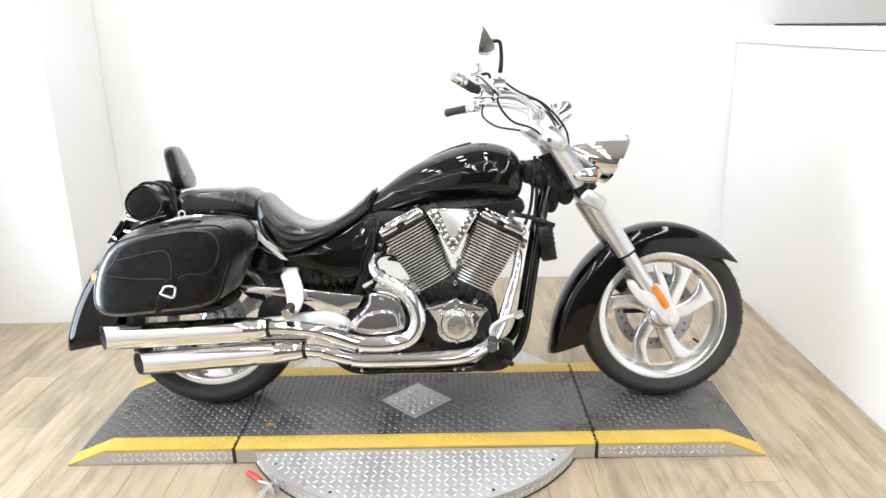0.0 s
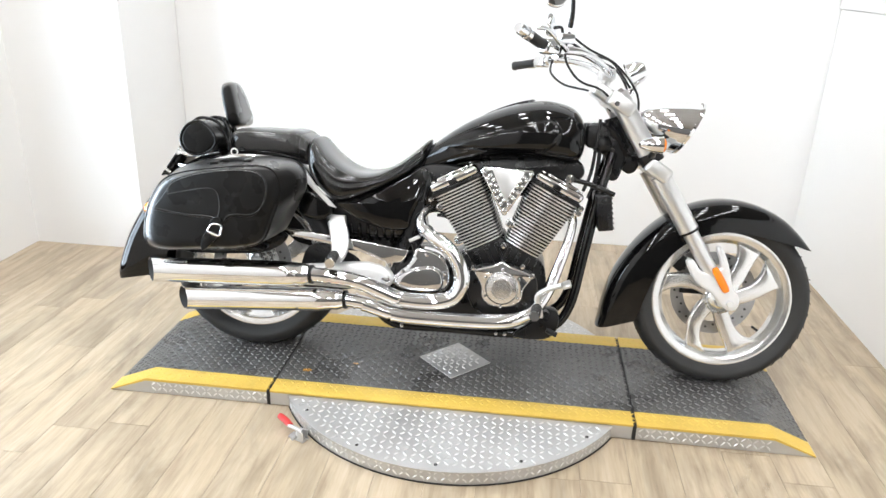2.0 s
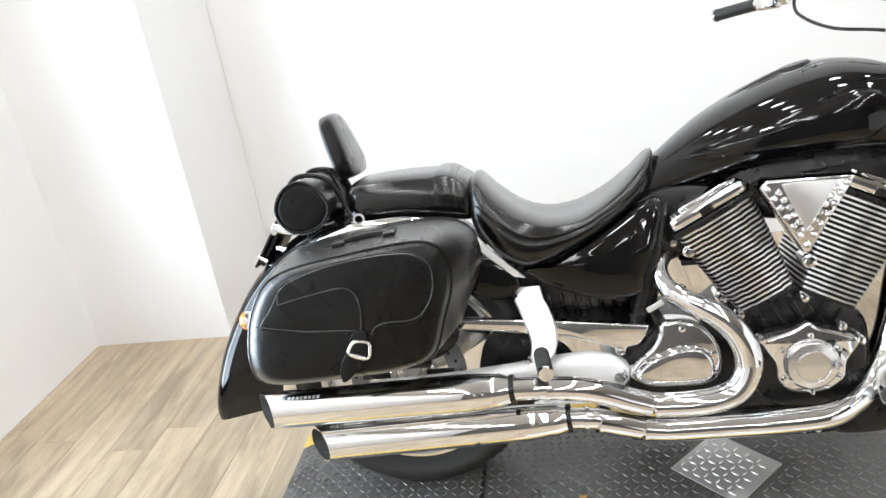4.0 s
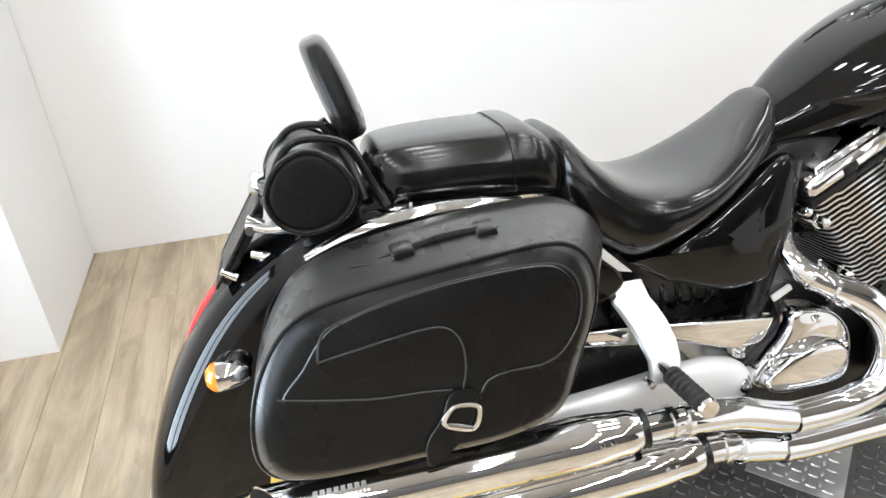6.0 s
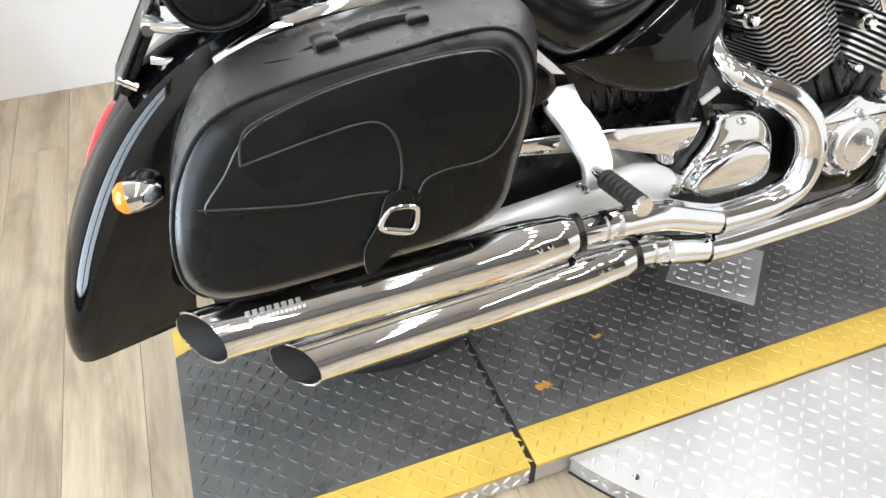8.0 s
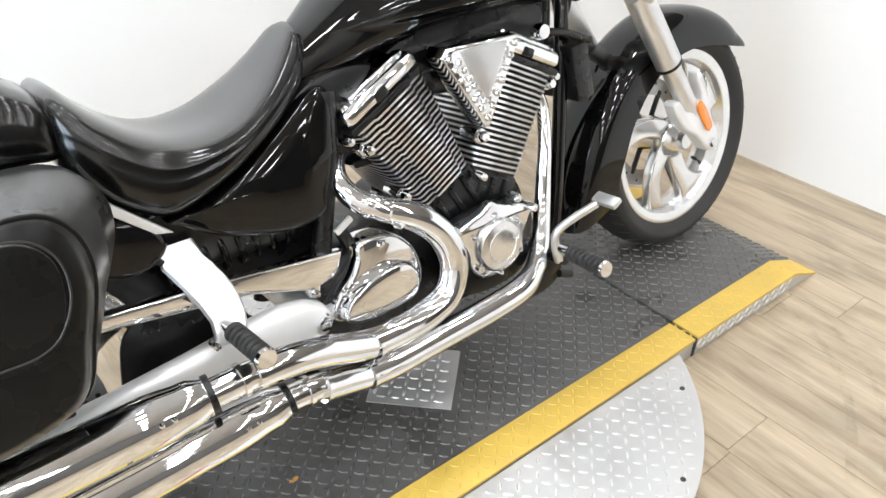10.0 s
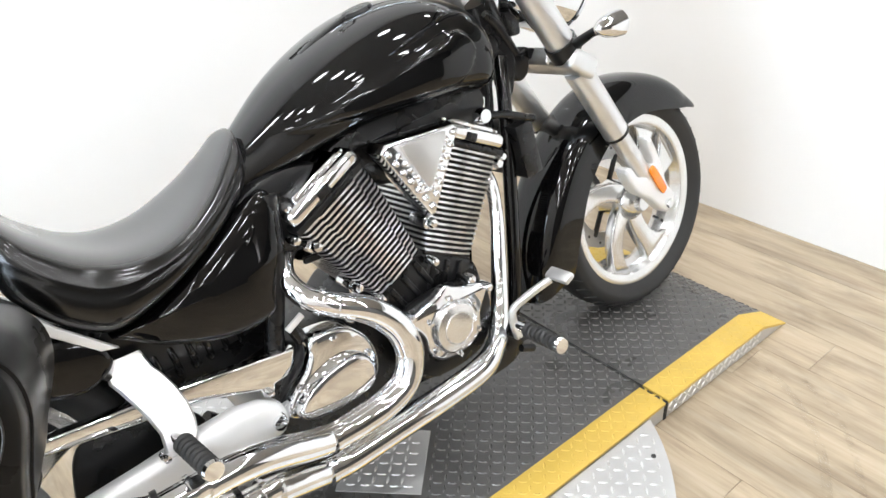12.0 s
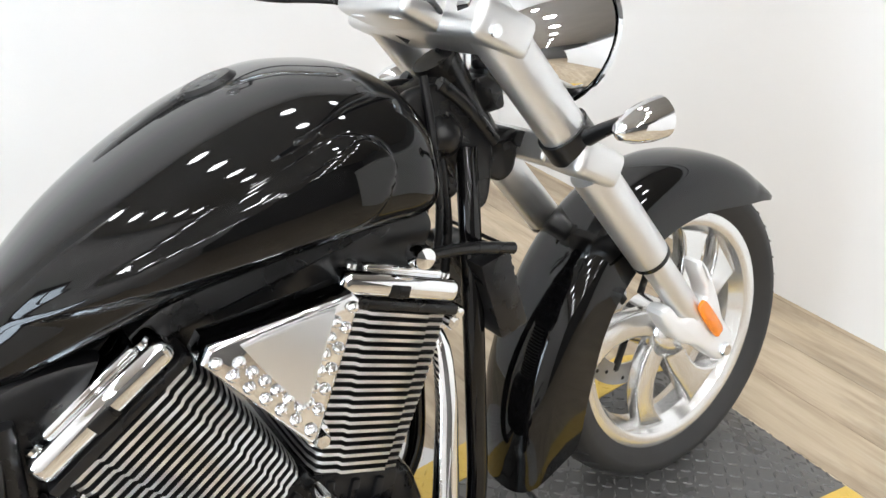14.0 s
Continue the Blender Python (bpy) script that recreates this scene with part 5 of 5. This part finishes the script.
for x in (-0.186, 0.142, 0.172, 0.30):
    part("frame_bolt", lathe([(0.0001, -0.166), (0.006, -0.165), (0.008, -0.16), (0.008, -0.15)], 12, (x, 0, 0.152)), CHROME, bike, "bright frame bolt")
part("engine_guard", slab(outline([(0.20, 0.15), (0.30, 0.145), (0.345, 0.18), (0.345, 0.245), (0.30, 0.255), (0.27, 0.21)]), -0.17, -0.13, 0.006), SATIN_BLACK, bike, "black foot control bracket")
rail = part("swingarm", slab([(-0.70, 0.478), (-0.395, 0.449), (-0.174, 0.421), (-0.186, 0.392), (-0.2, 0.377), (-0.226, 0.373), (-0.23, 0.356), (-0.241, 0.352), (-0.251, 0.358), (-0.253, 0.374), (-0.345, 0.405), (-0.56, 0.438), (-0.70, 0.454)], -0.16, -0.135, 0.004, 3), CHROME, bike, "chrome upper frame rail")
part("rail_bolt", lathe([(0.0001, -0.172), (0.0055, -0.171), (0.0075, -0.166), (0.0075, -0.158)], 12, (-0.24, 0, 0.364)), CHROME, rail)
arm = []
for x, y, z, h, w in ((-0.83, -0.15, 0.3, 0.024, 0.02), (-0.72, -0.155, 0.303, 0.028, 0.022), (-0.6, -0.16, 0.307, 0.033, 0.024), (-0.48, -0.163, 0.313, 0.04, 0.026), (-0.38, -0.165, 0.32, 0.047, 0.027), (-0.31, -0.166, 0.324, 0.048, 0.027), (-0.265, -0.166, 0.321, 0.042, 0.026), (-0.238, -0.166, 0.317, 0.03, 0.022), (-0.226, -0.166, 0.315, 0.014, 0.014)):
    arm.append([Vector((x, y + w * math.copysign(abs(math.cos(2 * math.pi * k / 28)) ** 0.75, math.cos(2 * math.pi * k / 28)), z + h * math.copysign(abs(math.sin(2 * math.pi * k / 28)) ** 0.75, math.sin(2 * math.pi * k / 28)))) for k in range(28)])
part("swingarm_casting", join(loft(arm), tube([(-0.25, -0.16, 0.318), (-0.25, 0.18, 0.318)], 0.028, 20, 1, smooth=False)), SILVER, bike, "silver cast swingarm", 60)
part("swingarm_pivot", join(tube([(-0.248, -0.2, 0.317), (-0.248, -0.186, 0.317)], [0.012, 0.0135], 12, 1, smooth=False), tube([(-0.248, -0.187, 0.317), (-0.248, -0.18, 0.317)], 0.019, 6, 1, smooth=False)), CHROME, bike, "chrome pivot nut")
part("shock_body", tube([(-0.45, -0.06, 0.462), (-0.2, -0.06, 0.485)], 0.028, 20, 1, smooth=False), SATIN_BLACK, bike, "black shock absorber")
coil = [(-0.43 + 0.2 * k / 84, -0.06 + 0.043 * math.cos(2 * math.pi * k / 12), 0.464 + 0.018 * k / 84 + 0.043 * math.sin(2 * math.pi * k / 12)) for k in range(85)]
part("shock_spring", tube(coil, 0.0062, 8, 1, smooth=False), GLOSS_BLACK, bike, "black coil spring", 60)
for pts, r in (([(-0.2, -0.1, 0.5), (-0.188, -0.125, 0.475), (-0.192, -0.13, 0.44), (-0.21, -0.12, 0.41)], 0.006), ([(-0.34, -0.1, 0.52), (-0.27, -0.13, 0.497), (-0.2, -0.13, 0.49)], 0.005), ([(-0.52, -0.12, 0.54), (-0.47, -0.13, 0.51), (-0.44, -0.11, 0.46), (-0.46, -0.1, 0.42)], 0.006)):
    part("hose", tube(pts, r, 10), SATIN_BLACK, bike, "black rubber hose")
part("hose_clip", moved(box(-0.02, 0.02, -0.004, 0.004, -0.006, 0.006, 0.002), pose(-0.158, -0.15, 0.462, 0, -28, 0)), SILVER, bike, "bright steel clip")
part("battery_box", slab(outline([(-0.46, 0.57), (-0.2, 0.64), (-0.13, 0.6), (-0.17, 0.5), (-0.24, 0.45), (-0.42, 0.47)]), -0.1, 0.125, 0.015), SATIN_BLACK, bike, "black box under the seat")
edge = outline([(-0.44, 0.567), (-0.385, 0.57), (-0.32, 0.6), (-0.234, 0.65), (-0.165, 0.694), (-0.132, 0.7), (-0.128, 0.672), (-0.148, 0.6), (-0.171, 0.535), (-0.185, 0.493), (-0.245, 0.483), (-0.305, 0.494), (-0.37, 0.519), (-0.42, 0.552)], 6)
skins = []
for y, k, lift in ((-0.09, 0.99, 0.0), (-0.135, 1.0, 0.0), (-0.142, 0.995, 0.0), (-0.147, 0.98, 0.001), (-0.15, 0.945, 0.001), (-0.1525, 0.86, 0.002), (-0.155, 0.72, 0.002), (-0.157, 0.5, 0.002), (-0.158, 0.25, 0.001)):
    skins.append([Vector((-0.235 + (x + 0.235) * k, y + 0.03 * min(1, max(0, (z - 0.6) / 0.1)) * k, 0.575 + (z - 0.575) * k + lift)) for x, z in edge])
part("side_cover", loft(skins), GLOSS_BLACK, bike, "gloss black side cover", 60)
part("side_cover", slab(outline([(-0.55, 0.60), (-0.47, 0.575), (-0.45, 0.53), (-0.50, 0.50), (-0.57, 0.53)]), -0.15, -0.11, 0.012, 4), GLOSS_BLACK, bike, "gloss black rear side cover", 60)
part("strut_cover", slab([(-0.585, 0.672), (-0.55, 0.676), (-0.505, 0.618), (-0.436, 0.55), (-0.462, 0.556)], -0.15, -0.135, 0.003), SILVER, bike, "bright triangular strut cover")
blade = []
for x0, x1, y, z in ((-0.462, -0.405, -0.118, 0.522), (-0.468, -0.399, -0.138, 0.496), (-0.461, -0.391, -0.15, 0.484), (-0.451, -0.382, -0.17, 0.463), (-0.441, -0.376, -0.19, 0.438), (-0.435, -0.377, -0.21, 0.415), (-0.438, -0.383, -0.224, 0.396), (-0.44, -0.394, -0.232, 0.38)):
    blade.append([Vector((x0 + 0.004, y, z)), Vector((x0, y + 0.005, z - 0.004)), Vector((x0 + 0.002, y + 0.012, z - 0.008)), Vector((x1 - 0.002, y + 0.012, z - 0.008)), Vector((x1, y + 0.005, z - 0.004)), Vector((x1 - 0.004, y, z))])
hang = part("peg_bracket", loft(blade), ALLOY, bike, "silver cast passenger peg bracket", 50)
part("bracket_bolt", lathe([(0.0001, -0.238), (0.006, -0.237), (0.008, -0.23), (0.008, -0.215)], 12, (-0.441, 0, 0.382)), CHROME, hang)


def peg(a, b, parent_label):
    a, b = Vector(a), Vector(b)
    d = (b - a)
    pts, rad = [], []
    for k in range(32):
        pts.append(a + d * (k / 31))
        rad.append(0.017 if k % 4 in (1, 2) else 0.0135)
    p = part("foot_peg", tube(pts, rad, 16, 1, smooth=False), GRIP_RUBBER, bike, parent_label, 40)
    part("peg_cap", tube([b, b + d.normalized() * 0.007], [0.0175, 0.0155], 18, 1, smooth=False), CHROME, p, "bright round peg cap")
    part("peg_clevis", tube([a - d.normalized() * 0.03, a], [0.01, 0.013], 12, 1, smooth=False), CHROME, p)


peg((-0.414, -0.246, 0.403), (-0.405, -0.349, 0.396), "ribbed black rubber passenger peg")
peg((0.27, -0.285, 0.284), (0.262, -0.396, 0.286), "ribbed black rubber rider peg")
pedal = part("brake_pedal", tube([(0.29, -0.225, 0.24), (0.274, -0.235, 0.285), (0.272, -0.245, 0.318), (0.30, -0.268, 0.345), (0.345, -0.295, 0.37)], [0.011, 0.0095, 0.009, 0.009, 0.009], 14), ALLOY, bike, "alloy rear brake pedal")
part("pedal_pad", moved(box(-0.014, 0.014, -0.034, 0.034, -0.007, 0.007, 0.005), pose(0.358, -0.31, 0.376, 0, -25, 0)), ALLOY, pedal, "ribbed alloy pedal pad")
part("pedal_mount", join(tube([(0.30, -0.17, 0.238), (0.30, -0.235, 0.245)], 0.017, 16, 1, smooth=False), tube([(0.31, -0.2, 0.19), (0.345, -0.2, 0.175)], 0.009, 10, 1, smooth=False)), SATIN_BLACK, pedal, "black pedal mount")
reg_at = pose(0.474, 0, 0.592, 0, -8, 0)
box_reg = part("regulator", moved(box(-0.025, 0.026, -0.13, 0.05, -0.062, 0.062, 0.006), reg_at), SATIN_BLACK, bike, "black finned regulator box")
for n in range(8):
    part("cooling_fin", moved(box(0.0262, 0.0285, -0.125, 0.045, -0.058 + 0.017 * n, -0.051 + 0.017 * n, 0.001), reg_at), SATIN_BLACK, box_reg)
part("stay_rod", tube([(0.35, -0.135, 0.70), (0.42, -0.13, 0.685), (0.50, -0.125, 0.655)], 0.0085, 12), SATIN_BLACK, bike, "dark grey stay rod")
part("stay_rod_end", lathe([(0.0001, -0.018), (0.014, -0.016), (0.018, 0.0), (0.014, 0.016), (0.0001, 0.018)], 14, (0.35, -0.135, 0.702)), CHROME, bike, "chrome rod end")

# black slab, added to darken the opening beside the rear tyre
part("wheel_filler", slab(outline([(-0.56, 0.25), (-0.56, 0.36), (-0.52, 0.41), (-0.43, 0.4), (-0.355, 0.36), (-0.34, 0.29), (-0.40, 0.25)]), -0.1, -0.088, 0.004), SATIN_BLACK, bike, "black filler added to darken the opening by the rear tyre")

# tail
lampr = part("rear_signal", tube([(-1.05, -0.09, 0.53), (-1.07, -0.12, 0.522), (-1.088, -0.148, 0.508)], [0.011, 0.01, 0.012], 14), SATIN_BLACK, bike, "black rear signal stalk")
part("signal_shell", lathe([(0.0001, 0.04), (0.012, 0.036), (0.021, 0.02), (0.024, 0.0), (0.024, -0.01)], 28, (-1.096, -0.156, 0.503), "X"), CHROME, lampr, "chrome bullet signal housing")
part("signal_lens", lathe([(0.0235, -0.01), (0.022, -0.018), (0.014, -0.026), (0.0001, -0.029)], 28, (-1.096, -0.156, 0.503), "X"), AMBER, lampr, "amber signal lens")
part("tail_light", arc_skin(RC, fine_rows([(162, 0.45, 0.442, 0.03), (158, 0.454, 0.436, 0.034), (150, 0.452, 0.432, 0.036), (144, 0.447, 0.427, 0.034), (140, 0.436, 0.424, 0.028)])), RED_LENS, bike, "red tail light on the fender", 60)
plate_at = pose(-1.046, 0, 0.682, 0, 34, 0)
tail = part("plate_bracket", moved(join(box(-0.003, 0.003, -0.092, 0.092, -0.078, -0.068, 0.002), box(-0.003, 0.003, -0.092, 0.092, 0.062, 0.072, 0.002), box(-0.003, 0.003, -0.092, -0.082, -0.068, 0.062, 0.002), box(-0.003, 0.003, 0.082, 0.092, -0.068, 0.062, 0.002)), plate_at), SATIN_BLACK, bike, "black number plate frame")
part("number_plate", moved(box(-0.0015, 0.0015, -0.083, 0.083, -0.069, 0.063), plate_at), SATIN_BLACK, tail, "dark blank number plate")
part("plate_backing", moved(box(0.004, 0.016, -0.08, 0.08, -0.07, 0.055, 0.003), plate_at), SATIN_BLACK, tail, "black plate backing")
part("plate_arm", tube([(-1.03, -0.075, 0.66), (-1.0, -0.085, 0.655), (-0.965, -0.1, 0.665)], 0.007, 10), CHROME, tail)
part("plate_lamp", moved(join(box(-0.02, 0.012, -0.05, 0.05, 0.07, 0.088, 0.006), tube([(0.006, -0.1, 0.03), (0.006, -0.085, 0.03)], 0.008, 10, 1, smooth=False)), plate_at), CHROME, tail, "chrome plate lamp")
for z in (-0.05, 0.045):
    part("plate_bolt", moved(tube([(-0.006, -0.087, z), (0.02, -0.087, z)], 0.006, 10, 1, smooth=False), plate_at), CHROME, tail)
for s in (-1, 1):
    part("rack_bar", tube([(-0.87, 0.1 * s, 0.715), (-0.97, 0.1 * s, 0.70), (-1.03, 0.09 * s, 0.71)], 0.008, 12), CHROME, bike, "chrome rear rack bar")

# ---- small things in the room ----
LF0 = -1.1
screen = thing("glazed_door", "dark steel framed glazed door with white slatted blind", "door", pose(LEFT, 0.04, 0))
for y0, y1, z0, z1 in ((-0.06, 0.02, 0.12, 2.05), (LF0 - 0.08, LF0, 0.12, 2.05), (LF0 + 0.001, -0.061, 0.12, 0.2), (LF0 + 0.001, -0.061, 1.96, 2.05), (-0.61, -0.54, 0.201, 1.959)):
    part("frame_bar", box(0.002, 0.05, y0, y1, z0, z1, 0.004), DARK_STEEL, screen, "scuffed dark steel bar")
for y0, y1 in ((LF0 + 0.001, -0.611), (-0.539, -0.061)):
    part("pane", box(0.003, 0.008, y0, y1, 0.201, 1.959), DAYLIGHT, screen, "daylit glass pane")
    blind = part("blind", box(0.012, 0.03, y0 + 0.004, y1 - 0.004, 1.93, 1.955, 0.003), PERFORATED, screen, "white blind head rail")
    slat = mesh_of("slat", moved(box(-0.0006, 0.0006, y0 + 0.006, y1 - 0.006, -0.0055, 0.0055), pose(0, 0, 0, 0, 70, 0)), PERFORATED)
    for k in range(78):
        ob = new("slat", slat)
        ob.parent = blind
        ob.location = (0.021, 0, 0.21 + 0.022 * k)
for z in (0.16, 0.6):
    part("frame_screw", lathe([(0.0001, 0.056), (0.006, 0.055), (0.007, 0.05)], 10, (0, -0.02, z), "X"), CHROME, screen)
clamp = thing("toggle_clamp", "steel toggle clamp with red grip beside the turntable", "clamp", pose(-0.472, -0.588, 0.0, 0, 0, -25))
part("clamp_base", join(box(-0.012, 0.05, -0.014, 0.014, 0.0, 0.006, 0.001), box(0.02, 0.05, -0.012, -0.008, 0.005, 0.036, 0.001), box(0.02, 0.05, 0.008, 0.012, 0.005, 0.036, 0.001)), BARE_PLATE, clamp, "worn steel clamp base")
part("clamp_arm", tube([(0.035, 0, 0.03), (0.01, 0, 0.034), (-0.02, 0, 0.032)], 0.006, 10), BARE_PLATE, clamp)
part("clamp_spindle", tube([(0.02, -0.03, 0.014), (0.02, 0.028, 0.014)], 0.0055, 10, 1, smooth=False), BARE_PLATE, clamp)
part("clamp_grip", tube([(-0.015, 0.004, 0.032), (-0.045, 0.016, 0.03), (-0.085, 0.03, 0.026)], [0.009, 0.0115, 0.0105], 14), RED_GRIP, clamp, "red vinyl handle grip")


def scuff(x, y, r, seed, mat, label):
    g = random.Random(seed)
    bm = bmesh.new()
    ring = [bm.verts.new((x + r * (0.5 + 0.8 * g.random()) * math.cos(2 * math.pi * k / 14) * 1.5, y + r * (0.4 + 0.8 * g.random()) * math.sin(2 * math.pi * k / 14), PT + 0.0016)) for k in range(14)]
    bm.faces.new(ring)
    part("paint_scuff", bm, mat, platform, label)


scuff(-0.515, -0.283, 0.012, 3, ORANGE_SCUFF, "orange paint scuff")
scuff(-0.36, -0.21, 0.007, 5, ORANGE_SCUFF, "orange paint scuff")

# faint tyre marks that curve over the floor
RUBBED = material("faint_tyre_mark", (0.16, 0.12, 0.085), 0.5, vary=0.3, vary_scale=20)
nt = RUBBED.node_tree
clear, blend, noise, fade = nt.nodes.new("ShaderNodeBsdfTransparent"), nt.nodes.new("ShaderNodeMixShader"), nt.nodes.new("ShaderNodeTexNoise"), nt.nodes.new("ShaderNodeMapRange")
noise.inputs["Scale"].default_value, noise.inputs["Detail"].default_value = 14, 5
fade.inputs["From Min"].default_value, fade.inputs["From Max"].default_value, fade.inputs["To Max"].default_value = 0.4, 0.8, 0.26
nt.links.new(noise.outputs["Fac"], fade.inputs["Value"])
nt.links.new(fade.outputs[0], blend.inputs[0])
nt.links.new(clear.outputs[0], blend.inputs[1])
nt.links.new(nt.nodes["Principled BSDF"].outputs[0], blend.inputs[2])
nt.links.new(blend.outputs[0], nt.nodes["Material Output"].inputs[0])


def tyre_mark(pts, wide):
    """A thin stripe over the floor along the points."""
    line = smooth_line([(x, y, 0.0007) for x, y in pts], 8)
    bm = bmesh.new()
    rows = []
    for i, p in enumerate(line):
        d = (line[min(i + 1, len(line) - 1)] - line[max(i - 1, 0)]).normalized()
        side = Vector((-d.y, d.x, 0)) * wide / 2
        rows.append((bm.verts.new(p - side), bm.verts.new(p + side)))
    for a, b in zip(rows, rows[1:]):
        bm.faces.new((a[0], b[0], b[1], a[1]))
    part("tyre_mark", bm, RUBBED, floor, "faint curved tyre mark")


tyre_mark([(0.98, -0.4), (0.959, -0.485), (0.924, -0.575), (0.863, -0.659), (0.781, -0.734), (0.678, -0.798), (0.55, -0.86)], 0.022)
tyre_mark([(0.99, -0.58), (0.946, -0.665), (0.9, -0.725), (0.83, -0.785), (0.73, -0.85), (0.6, -0.91)], 0.016)

# ---- floor planks, last ----
PW, PL = 0.152, 1.22
rng = random.Random(4)


def plank_mesh(length):
    bm = box(-PW / 2 + 0.0006, PW / 2 - 0.0006, -length / 2 + 0.0006, length / 2 - 0.0006, -0.003, 0.0)
    return mesh_of("plank", bm, PLANK)


whole = plank_mesh(PL)
rest_v, rest_f = [], []
ix = 0
x = LEFT + PW / 2
while x - PW / 2 < FAR_RIGHT:
    y = FRONT - rng.random() * PL + PL / 2
    while y - PL / 2 < BACK:
        y0, y1 = max(y - PL / 2, FRONT), min(y + PL / 2, BACK)
        if y1 - y0 > 0.02:
            if y0 > -2.6 and x < 1.75:
                me = whole if y1 - y0 > PL - 0.001 else plank_mesh(y1 - y0)
                ob = new("plank", me)
                ob.parent = floor
                ob.location = (x, (y0 + y1) / 2, 0)
            else:
                k = len(rest_v)
                for px, py in ((x - PW / 2 + 0.0006, y0 + 0.0006), (x + PW / 2 - 0.0006, y0 + 0.0006), (x + PW / 2 - 0.0006, y1 - 0.0006), (x - PW / 2 + 0.0006, y1 - 0.0006)):
                    rest_v.append((px, py, 0.0))
                rest_f.append((k, k + 1, k + 2, k + 3))
        y += PL
    x += PW
me = bpy.data.meshes.new("planks")
me.from_pydata(rest_v, [], rest_f)
me.materials.append(PLANK)
rest = new("planks", me)
rest.parent = floor
tagged(rest, "pale oak-look planks", kind="stuff")
